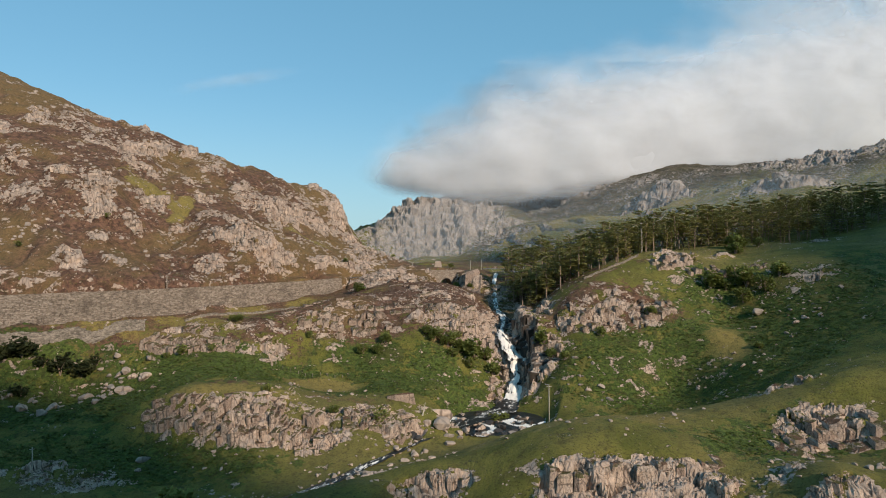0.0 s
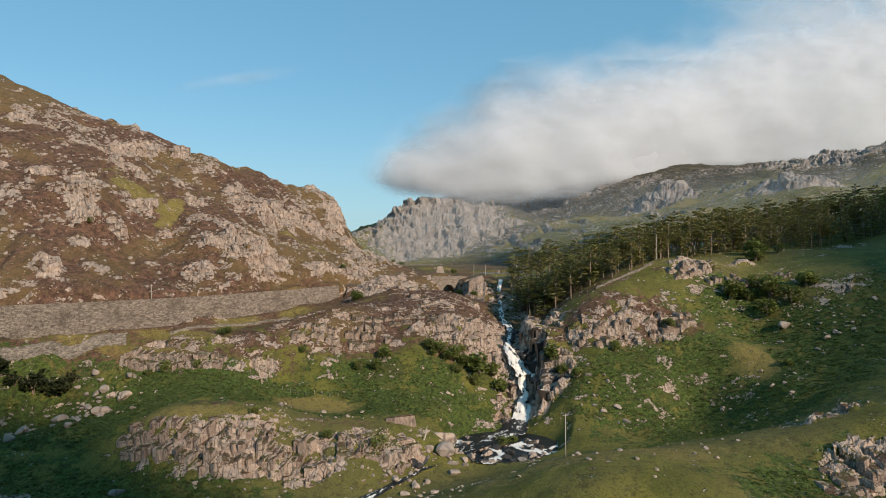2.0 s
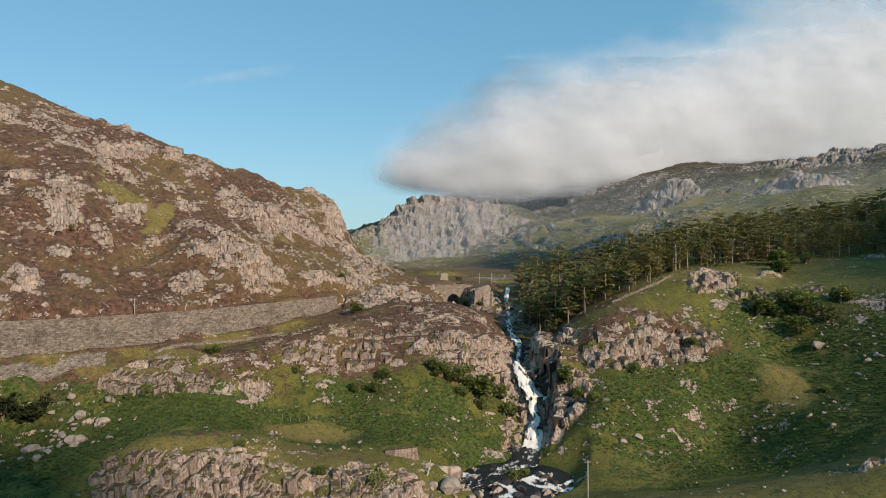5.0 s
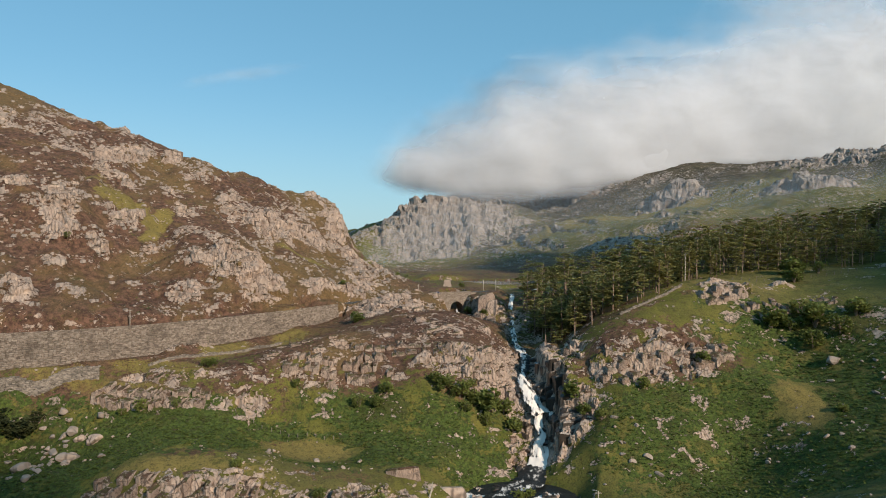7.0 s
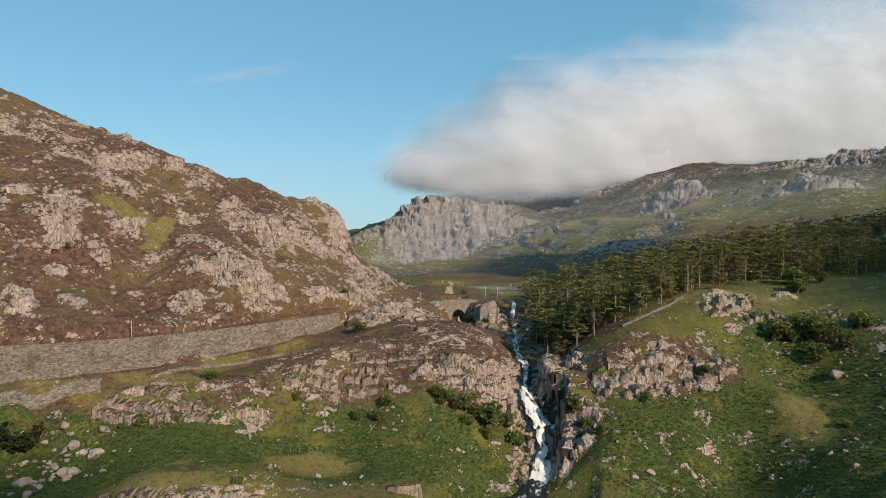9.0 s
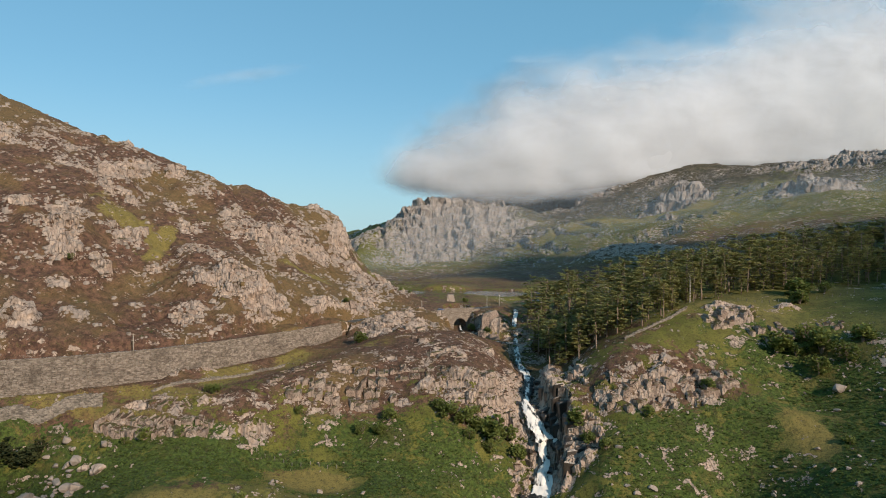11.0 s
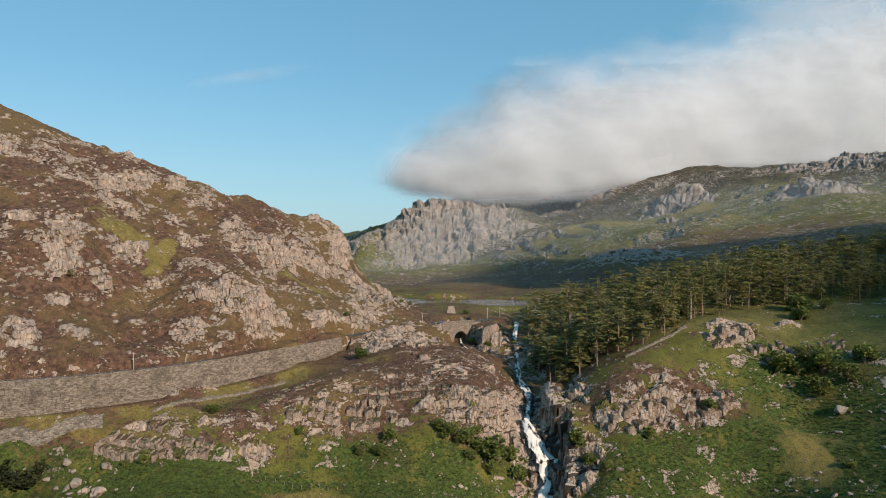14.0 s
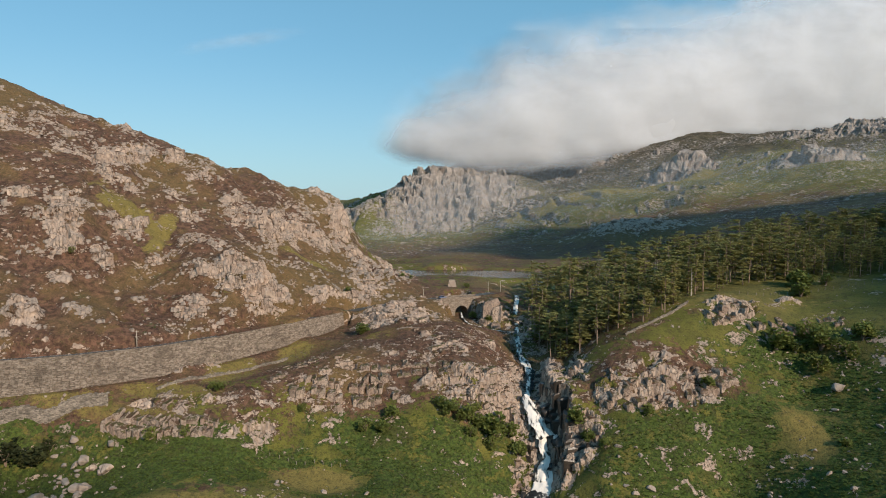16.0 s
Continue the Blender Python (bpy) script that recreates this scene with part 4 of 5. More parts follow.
tagged(ribbon("stream", STREAM[2:12] + [(31, 290, -26)], [1.4, 1.3, 1.2, 1.3, 1.1, 1.5, 2.2, 1.3, 1.4, 1.8, 2.0], WATER, 0.5, 8, 0.7, None, 0.44), "narrow mountain stream tumbling over boulders", "stream", kind="structure")
FALL = [(27.6, 304, -17.8), (28.4, 297, -20.3), (31.2, 290.5, -24.8), (34.6, 286.2, -29)]
tagged(ribbon("waterfall", FALL, [1.4, 2.6, 3.8, 4.6], WATER, 1.9, 18, 0.4, 0.62), "white waterfall sliding down dark rock", "waterfall", kind="structure")
tagged(ribbon("waterfall", [(31.8, 288, -27), (32.4, 284, -31.6), (33.2, 281, -35.4), (30.6, 277.5, -38.6), (30.2, 272, -44)], [1.9, 1.8, 1.5, 2.2, 3.2], WATER, 1.9, 12, 0.4, 0.62), "white strand of the waterfall over dark rock", "waterfall", kind="structure")
tagged(ribbon("waterfall", [(37.2, 286.5, -28.6), (38.4, 283, -32.6), (38.6, 281, -36), (37, 279, -38.4)], [1.4, 1.4, 1.1, 0.7], WATER, 1.9, 8, 0.45, 0.66), "thin white side strand of the waterfall", "waterfall", kind="structure")
tagged(ribbon("stream", STREAM[13:24], [3.0, 4.2, 5.0, 3.8, 2.6, 2.0, 1.9, 2.2, 3, 4, 5], WATER, 0.4, 12, 0.8, None, 0.36), "stony stream below the waterfall", "stream", kind="structure")
tagged(ribbon("stream", CHANNEL[1:], [0.5, 0.6, 0.7, 0.7, 0.8], WATER, 0.5, 5, 0.7, 0.5), "thin rill running from under the bridge", "stream", kind="structure")
# the pool under the falls and the rapids that leave it
pool_x, pool_y = np.meshgrid(np.linspace(-2, 42, 67), np.linspace(226, 264, 58))
pool_z = -44.1 + 0.06 * (np.minimum(pool_y, 254) - 258) + 0.30 * layered(pool_x, pool_y, 3.0, 3, 23) * fade(256, 248, pool_y)
pool_foam = np.clip(0.06 + 0.66 * fade(0.26, 0.0, np.abs(layered(pool_x * 0.8 - pool_y * 0.6, pool_x * 0.5 + pool_y * 0.9, 11, 2, 29))) * fade(256, 248, pool_y) + 0.5 * np.exp(-((pool_x - 30) / 4) ** 2 - ((pool_y - 268) / 6) ** 2), 0, 1)
pool_ids = np.arange(pool_x.size).reshape(pool_x.shape)
pool_quads = np.stack([pool_ids[:-1, :-1], pool_ids[:-1, 1:], pool_ids[1:, 1:], pool_ids[1:, :-1]], -1)
pool_in = (((pool_x - 20) / 20) ** 2 + ((pool_y - 245) / 17) ** 2 < 1.1)[:-1, :-1]
pool = mesh_object("pool", np.stack([pool_x, pool_y, pool_z], -1).reshape(-1, 3).tolist(), pool_quads[pool_in].tolist(), WATER, True)
pool.data.color_attributes.new("foam", "FLOAT_COLOR", "POINT").data.foreach_set("color", np.stack([pool_foam.ravel()] * 3 + [np.ones(pool_x.size)], -1).astype(np.float32).ravel())
tagged(pool, "dark plunge pool with white rapids among boulders", "pool", kind="structure")
lake_verts = [(x, y, 6.9) for y in np.linspace(540, 624, 26) for x in np.linspace(-130, 120, 29)]
lake_faces = [(r * 29 + c, r * 29 + c + 1, (r + 1) * 29 + c + 1, (r + 1) * 29 + c) for r in range(25) for c in range(28)
              if ((lake_verts[r * 29 + c][0] + 5) / 120) ** 2 + ((lake_verts[r * 29 + c][1] - 580) / 36) ** 2 < 1.15]
LAKEWATER = Nodes("lake_water")
LAKEWATER = LAKEWATER.finish((0.03, 0.036, 0.04), 0.12, LAKEWATER.bump(LAKEWATER.noise(1.2, 4), 0.25, 0.05))
tagged(mesh_object("water", lake_verts, lake_faces, LAKEWATER, True), "calm grey lake behind the bridge", "lake", kind="structure")


# ---- road, walls and bridge ----
def strip(line, lo, hi, rise, step=2.0):
    """A flat band beside a line, from lo to hi metres to its right."""
    pts = np.array(along(line, step))
    way = np.gradient(pts[:, :2], axis=0)
    way /= np.linalg.norm(way, axis=1, keepdims=True)
    verts = []
    for (x, y, z), (wx, wy) in zip(pts, way):
        verts += [(x + wy * s, y - wx * s, z + rise) for s in (lo, hi)]
    return verts, [(2 * n, 2 * n + 1, 2 * n + 3, 2 * n + 2) for n in range(len(pts) - 1)]


tagged(mesh_object("road", *strip(ROAD[:12], -3.6, 3.0, 0.45), ASPHALT), "grey asphalt mountain road", "road", kind="structure")
PAINT = plain("road_paint", (0.62, 0.61, 0.58), (0.72, 0.71, 0.68), 0.5)
tagged(mesh_object("road_marking", *strip(ROAD[:12], -3.2, -3.05, 0.47), PAINT), "white painted line along the road edge", "road marking", kind="structure")


def stone_band(foot, head, thick, course, length, rng, rugged=0.10):
    """Rough courses between a foot line and a head line: each stone a slightly shifted block."""
    foot, head = np.array(along(foot, 1.0)), np.array(head)
    way = np.gradient(foot[:, :2], axis=0)
    way /= np.linalg.norm(way, axis=1, keepdims=True)
    run = np.r_[0, np.cumsum(np.linalg.norm(np.diff(foot[:, :2], axis=0), axis=1))]
    verts, faces = [], []
    def spot(s, h):
        base = [np.interp(s, run, foot[:, k]) for k in range(3)]
        top = [np.interp(s, run, head[:, k]) for k in range(3)]
        wx, wy = np.interp(s, run, way[:, 0]), np.interp(s, run, way[:, 1])
        return [b + (t - b) * h for b, t in zip(base, top)], (wy, -wx)
    rows = max(2, round(float(np.mean(head[:, 2] - foot[:, 2])) / course))
    for r in range(rows):
        s = rng.uniform(-length, 0)
        while s < run[-1]:
            w = length * rng.uniform(0.6, 1.6)
            out = rng.uniform(-rugged, rugged)
            h0, h1 = r / rows, (r + 0.93) / rows
            i = len(verts)
            for h in (h0, h1):
                for a in (max(s, 0), min(s + w * 0.94, run[-1])):
                    (x, y, z), (nx, ny) = spot(a, h)
                    verts += [(x + nx * (out + 0.05), y + ny * (out + 0.05), z), (x - nx * thick, y - ny * thick, z)]
            faces += [(i, i + 2, i + 6, i + 4), (i + 4, i + 6, i + 7, i + 5), (i, i + 4, i + 5, i + 1), (i + 2, i + 3, i + 7, i + 6), (i + 1, i + 5, i + 7, i + 3)]
            s += w
    return verts, faces


def beside(line, offset, rise=0.0, step=1.0):
    pts = np.array(along(line, step))
    way = np.gradient(pts[:, :2], axis=0)
    way /= np.linalg.norm(way, axis=1, keepdims=True)
    return [(x + wy * offset, y - wx * offset, z + rise) for (x, y, z), (wx, wy) in zip(pts, way)]


rng = random.Random(3)
wall_line = beside(ROAD[1:8], 3.4, 0.0)
wall_low = [(x, y, np.interp(x, [p[0] for p in WALL_FOOT], [p[2] for p in WALL_FOOT]) - 3.0) for x, y, z in beside(ROAD[1:8], 5.0)]
retaining = empty("retaining_wall")
tagged(retaining, "tall grey-brown masonry retaining wall below the road", "wall", kind="structure")
foot_line = along(wall_low, 1.0)
head_line = [(np.interp(p[0], [q[0] for q in wall_line], [q[0] for q in wall_line]), np.interp(p[0] - 0.0, [q[0] for q in wall_line], [q[1] for q in wall_line]) - 0.4, np.interp(p[0], [q[0] for q in wall_line], [q[2] for q in wall_line]) + 0.5) for p in foot_line]
part("masonry", *stone_band(foot_line, head_line, 0.8, 0.75, 1.3, rng, 0.10), RETAINING, retaining)
parapet_foot = along(beside(ROAD[1:8], 3.5, 0.45), 1.0)
parapet_head = [(x, y, z + 0.95) for x, y, z in parapet_foot]
part("parapet", *stone_band(parapet_foot, parapet_head, 0.5, 0.45, 1.0, rng, 0.05), RETAINING, retaining, "low stone parapet along the road edge")


def dry_wall(name, line, high, label):
    """A field wall of loose stones on the ground, with a cap of upright stones."""
    foot = [(x, y, height_at(x, y) - 0.3) for x, y in along(line, 1.0)]
    head = [(x, y, z + high + 0.3) for x, y, z in foot]
    wall = tagged(empty(name), label, "stone wall", kind="structure")
    part("masonry", *stone_band(foot, head, 0.7, 0.6, 1.1, rng, 0.2), DRYSTONE, wall)
    caps = []
    for x, y, z in head:
        s = rng.uniform(0.15, 0.6)
        caps.append(box(x - s, y - 0.1, z - 0.1, x + s, y + 0.55, z + s * 0.8))
    part("coping", *joined(*caps), DRYSTONE, wall, "upright coping stones")
    return wall


dry_wall("dry_stone_wall", [(-205, 246), (-182, 253), (-155, 264), (-131, 273)], 4.6, "grey dry-stone wall below a grassy verge")
dry_wall("dry_stone_wall", [(-118, 284), (-104, 294), (-92, 308), (-78, 326)], 0.9, "low dry-stone wall beside the grass")
dry_wall("dry_stone_wall", [(70, 308), (80, 311), (92, 317), (102, 325)], 0.8, "low dry-stone wall at the edge of the pines")


def bridge():
    """A single-arch stone road bridge over the side channel."""
    thing = tagged(empty("stone_bridge", pose(0.4, 414.5, 0, 0, 0, 24)), "grey stone arch bridge carrying the road", "bridge")
    half, rise, spring, deck = 4.0, 4.2, 1.0, 9.0
    arc = [(half * math.cos(t), spring + rise * math.sin(t)) for t in np.linspace(math.pi, 0, 19)]
    for side, y in (("spandrel_wall", -3.6), ("spandrel_wall", 4.0)):
        verts, faces = [], []
        top = [(-13 + 26 * k / 18, deck) for k in range(19)]
        low = [(-13, -3)] + [(-half, -3)] + arc[1:-1] + [(half, -3)] + [(13, -3)]
        ring = [(-half, -3)] + arc + [(half, -3)]
        xs = [-13] + [p[0] for p in ring] + [13]
        zs = [-3] + [p[1] for p in ring] + [-3]
        for (x, z) in zip(xs, zs):
            verts += [(x, y - 0.4, z), (x, y - 0.4, deck), (x, y + 0.4, z), (x, y + 0.4, deck)]
        for k in range(len(xs) - 1):
            a, b = 4 * k, 4 * (k + 1)
            if abs(xs[k + 1] - xs[k]) < 1e-6:
                continue
            faces += [(a, b, b + 1, a + 1), (a + 2, a + 3, b + 3, b + 2), (a + 1, b + 1, b + 3, a + 3)]
        part(side, verts, faces, RETAINING, thing)
    verts, faces = [], []
    for x, z in [(-half, -3)] + arc + [(half, -3)]:
        verts += [(x, -4.0, z), (x, 4.4, z)]
    faces = [(2 * k, 2 * k + 1, 2 * k + 3, 2 * k + 2) for k in range(len(verts) // 2 - 1)]
    part("arch_barrel", verts, faces, RETAINING, thing)
    for a, b in zip(np.linspace(math.pi, 0, 22)[:-1], np.linspace(math.pi, 0, 22)[1:]):
        t0, t1 = a - 0.01, b + 0.01
        v = [(r * math.cos(t), y, spring + (rise + r - half) * math.sin(t)) for y in (-4.12, -3.7) for t in (t0, t1) for r in (half - 0.02, half + 0.75)]
        part("voussoir", v, [(0, 1, 3, 2), (4, 6, 7, 5), (0, 2, 6, 4), (1, 5, 7, 3), (0, 4, 5, 1), (2, 3, 7, 6)], RETAINING, thing)
    for y in (-3.9, 3.7):
        part("parapet", *box(-13, y, deck, 13, y + 0.5, deck + 1.15), RETAINING, thing)
        part("coping", *box(-13.1, y - 0.08, deck + 1.152, 13.1, y + 0.58, deck + 1.35), RETAINING, thing, "flat coping stones")
    part("string_course", *box(-13, -4.2, deck - 0.35, 13, -4.004, deck - 0.05), RETAINING, thing)
    return thing


bridge()
part_pier = tagged(empty("stone_pillar", pose(-3.5, 452, 0)), "squat pale stone block by the lake shore", "stone block")
pier_z = height_at(-3.5, 452)
part("body", [(-3, -2, pier_z - 1), (3, -2, pier_z - 1), (3, 2, pier_z - 1), (-3, 2, pier_z - 1), (-2, -1.5, pier_z + 4.4), (1.8, -1.5, pier_z + 4.4), (1.8, 1.5, pier_z + 4.4), (-2, 1.5, pier_z + 4.4)],
     [(0, 1, 5, 4), (1, 2, 6, 5), (2, 3, 7, 6), (3, 0, 4, 7), (4, 5, 6, 7), (0, 3, 2, 1)], STONE, part_pier)


# ---- poles, fences, house ----
def telegraph_pole(high, lamp=False):
    pole = empty("telegraph_pole")
    part("shaft", *tube([(0, 0, -1), (0, 0, high * 0.5), (0, 0, high)], [0.17, 0.15, 0.11], 10), POLEWOOD, pole, smooth=True)
    part("crossarm", *box(-0.75, -0.06, high - 0.55, 0.75, 0.06, high - 0.42), POLEWOOD, pole)
    for x in (-0.65, -0.3, 0.3, 0.65):
        part("insulator", *tube([(x, 0, high - 0.42), (x, 0, high - 0.34), (x, 0, high - 0.24)], [0.05, 0.06, 0.03], 8), CERAMIC, pole)
    if lamp:
        part("bracket", *tube([(0, 0, high - 0.2), (-0.5, 0, high + 0.1), (-0.9, 0, high + 0.15)], [0.05, 0.04, 0.04], 6), METAL, pole)
        part("lamp_head", *box(-1.25, -0.14, high + 0.06, -0.8, 0.14, high + 0.22), METAL, pole)
    return pole


def stand(thing, x, y, turn=0.0, scale=1.0, sink=0.0):
    return copy_thing(thing, pose(x, y, height_at(x, y) - sink, 0, 0, turn) @ Matrix.Scale(scale, 4))


tall_pole = tagged(telegraph_pole(11.4, True), "tall weathered wooden pole on the grassy spur", "pole", "telegraph poles")
tall_pole.matrix_basis = pose(31.2, 184, height_at(31.2, 184))
valley_pole = tagged(telegraph_pole(11.0), "tall weathered wooden pole among valley rocks", "pole", "telegraph poles")
valley_pole.matrix_basis = pose(-119, 180, height_at(-119, 180), 0, 0, 30)
road_pole = tagged(telegraph_pole(7.6), "weathered wooden telegraph pole beside the road", "pole", "telegraph poles")
road_pole.matrix_basis = pose(-132, 297, 4.0, 0, 0, 40)
for x, y, z in ((-20, 404, 8.2), (19, 433, 9.2), (27, 438, 9.3)):
    copy_thing(road_pole, pose(x, y, z, 0, 0, 60))


def fence_post():
    post = empty("fence_post")
    part("post", *box(-0.09, -0.09, -0.3, 0.09, 0.09, 1.25), POSTWOOD, post)
    part("top", *box(-0.07, -0.07, 1.25, 0.07, 0.07, 1.32), POSTWOOD, post)
    return tagged(post, "grey weathered wooden fence post in the grass", "fence post", "fence posts")


first_post = fence_post()
first_post.matrix_basis = pose(-78, 266, height_at(-78, 266))
for a, b, n in (((-78, 266), (-40, 266), 12), ((128, 340), (215, 352), 22), ((-120, 286), (-60, 376), 1)):
    for k in range(1, n):
        x, y = a[0] + (b[0] - a[0]) * k / n, a[1] + (b[1] - a[1]) * k / n
        stand(first_post, x, y + 0.6 * math.sin(k * 1.7), 7 * k)


def house():
    z = 9.0
    thing = tagged(empty("house", pose(58, 486, z - 1.6, 0, 0, -14)), "small white-rendered cottage with slate roof among pines", "house")
    part("wall", *box(-5, -3, -2, 5, 3, 4.6), RENDERED, thing)
    roof = [(-5.4, -3.5, 4.4), (5.4, -3.5, 4.4), (5.4, 3.5, 4.4), (-5.4, 3.5, 4.4), (-5.4, 0, 7.4), (5.4, 0, 7.4)]
    roof_ob = part("roof", roof, [(0, 1, 5, 4), (2, 3, 4, 5), (0, 4, 3), (1, 2, 5), (0, 3, 2, 1)], SLATE, thing)
    part("chimney", *box(-4.6, -0.5, 6.4, -3.6, 0.5, 8.8), RENDERED, roof_ob)
    for x in (-3.2, 0.6, 3.2):
        for h in (0.6, 2.9):
            w = part("window", *box(x - 0.55, -3.06, h, x + 0.55, -3.0, h + 1.2), RENDERED, thing)
            part("pane", *box(x - 0.47, -3.09, h + 0.08, x + 0.47, -3.065, h + 1.12), DARKGLASS, w)
    part("door", *box(-1.7, -3.06, -0.2, -0.7, -3.0, 1.9), SLATE, thing)
    return thing


house()


def car(x, y, turn, paint, label):
    """A small hatchback: lower body, glazed cabin, roof, four wheels and lamps."""
    z = float(np.interp(x, [p[0] for p in ROAD[:11]], [p[2] for p in ROAD[:11]])) + 0.46
    thing = tagged(empty("car", pose(x, y, z, 0, 0, turn)), label, "car", "cars by the bridge")
    side = [(-2.0, 0.35), (2.0, 0.35), (2.05, 0.75), (1.1, 0.92), (-1.95, 0.95), (-2.05, 0.7)]
    cabin = [(-1.9, 0.954), (1.0, 0.924), (0.35, 1.38), (-1.5, 1.40)]
    roof = [(-1.5, 1.404), (0.35, 1.384), (0.25, 1.46), (-1.4, 1.48)]
    for name, outline, half, material in (("body", side, 0.85, paint), ("cabin", cabin, 0.74, DARKGLASS), ("roof", roof, 0.70, paint)):
        k = len(outline)
        verts = [(u, s * half, v) for s in (-1, 1) for u, v in outline]
        part(name, verts, [tuple(range(k))[::-1], tuple(range(k, 2 * k))] + [(i, (i + 1) % k, k + (i + 1) % k, k + i) for i in range(k)], material, thing)
    for u in (-1.3, 1.3):
        for v in (-0.86, 0.70):
            part("wheel", *tube([(u, v, 0.32), (u, v + 0.16, 0.32)], [0.32, 0.32], 12), RUBBER, thing)
    for v in (-0.6, 0.6):
        part("headlight", *box(2.03, v - 0.16, 0.62, 2.07, v + 0.16, 0.74), METAL, thing)
    return thing


RUBBER = plain("tyre_rubber", (0.02, 0.02, 0.02), (0.035, 0.035, 0.035), 0.3)
BLUECAR = plain("blue_car_paint", (0.10, 0.16, 0.32), (0.12, 0.18, 0.36), 1.0, 0.3, 0.02, 0.01)
WHITECAR = plain("white_car_paint", (0.72, 0.72, 0.72), (0.78, 0.78, 0.78), 1.0, 0.3, 0.02, 0.01)
car(-9, 412.6, 24, BLUECAR, "small blue car on the road by the bridge")
car(-24, 406.0, 29, WHITECAR, "small white car on the road by the bridge")


# ---- trees and shrubs ----
def pine(seed, high, bare, spread_out, thin=1.0, taper=0.8, power=1.5):
    """A Scots pine or larch: tapered stem, bare below, layered limbs that carry clumps of needles."""
    rng = random.Random(seed)
    tree = empty("pine_tree")
    lean = (rng.uniform(-0.5, 0.5), rng.uniform(-0.5, 0.5))
    stem = [(lean[0] * (k / 8) ** 2 + rng.uniform(-0.1, 0.1) * (k > 0), lean[1] * (k / 8) ** 2 + rng.uniform(-0.1, 0.1) * (k > 0), high * k / 8 - 0.8 * (k == 0)) for k in range(9)]
    part("trunk", *tube(stem, [0.34 - 0.036 * k for k in range(9)], 7), BARK, tree, smooth=True)
    limbs, clumps = [], []
    levels = int((1 - bare) * high / 0.90 * thin)
    for n in range(levels):
        h = bare + (1 - bare) * (n + rng.uniform(0, 0.8)) / levels
        h = min(h, 0.985)
        k = min(int(h * 8), 7)
        base = Vector(stem[k]).lerp(Vector(stem[k + 1]), h * 8 - k)
        t = (h - bare) / (1 - bare)
        reach = spread_out * (1 - taper * t ** power) * (0.65 + 0.35 * min(1, t * 5))
        for _ in range(rng.choice((2, 3, 3))):
            a, r = rng.uniform(0, 2 * math.pi), reach * rng.uniform(0.55, 1.15)
            tip = base + Vector((math.cos(a) * r, math.sin(a) * r, r * rng.uniform(-0.12, 0.28)))
            limbs.append(tube([base, base.lerp(tip, 0.55) + Vector((0, 0, -0.06 * r)), tip], [0.085, 0.05, 0.02], 4))
            for q in range(max(2, int(r * 1.7))):
                at = base.lerp(tip, 0.35 + 0.7 * (q + rng.random()) / max(2, int(r * 1.7)))
                at = at + Vector((rng.uniform(-0.45, 0.45), rng.uniform(-0.45, 0.45), rng.uniform(-0.15, 0.28)))
                clumps.append(tuft(rng, at, rng.uniform(0.75, 1.35), 10, 0.30, 0.12, 0.30))
    for _ in range(4):
        clumps.append(tuft(rng, Vector(stem[8]) + Vector((0, 0, rng.uniform(-0.5, 0.1))), 0.7, 6, 0.8, 0.4))
    part("branchwork", *joined(*limbs), LIMB, tree)["kind"] = "stuff"
    part("crown", *joined(*clumps), NEEDLES, tree)
    return tree


PINE_LABEL = "tall dark-green pine with bare lower trunk"
pines = [pine(11, 19, 0.22, 4.8), pine(12, 16, 0.30, 4.6, 1.0, 0.6, 3.2), pine(13, 21, 0.32, 5.0, 1.0, 0.62, 2.8), pine(14, 14, 0.08, 4.2), pine(15, 18, 0.42, 4.8, 1.0, 0.5, 3.5), pine(16, 15, 0.14, 4.6),
         pine(17, 19, 0.40, 5.4, 0.62, 0.5, 3.2), pine(18, 17, 0.35, 5.2, 0.62, 0.6, 2.6)]
for p in pines:
    tagged(p, PINE_LABEL, "pine tree", "pine wood")
FOREST = [(39, 352), (43, 332), (49, 316), (58, 309), (70, 308), (84, 315), (97, 323), (110, 338), (128, 352), (160, 368), (190, 366), (225, 368), (290, 390), (330, 460), (230, 480), (150, 480), (90, 470), (50, 450), (41, 415), (39, 380)]


def inside(x, y, outline):
    odd = False
    for (ax, ay), (bx, by) in zip(outline, outline[1:] + outline[:1]):
        if (ay > y) != (by > y) and x < ax + (y - ay) * (bx - ax) / (by - ay):
            odd = not odd
    return odd


rng = random.Random(21)
planted = []
tries = 0
while len(planted) < 400 and tries < 9000:
    tries += 1
    x, y = rng.uniform(38, 330), rng.uniform(305, 480)
    if not inside(x, y, FOREST) or any((x - a) ** 2 + (y - b) ** 2 < (4.4 if y < 385 else 5.4) ** 2 for a, b in planted):
        continue
    planted.append((x, y))
used = set()
for x, y in planted:
    k = rng.randrange(6) if y < 385 else rng.choice((1, 4, 6, 6, 7, 7))
    m = pose(x, y, height_at(x, y) - 0.3, rng.uniform(-2, 2), rng.uniform(-2, 2), rng.uniform(0, 360)) @ Matrix.Scale(rng.uniform(0.74, 1.24), 4)
    if k in used:
        copy_thing(pines[k], m)
    else:
        pines[k].matrix_basis = m
        used.add(k)


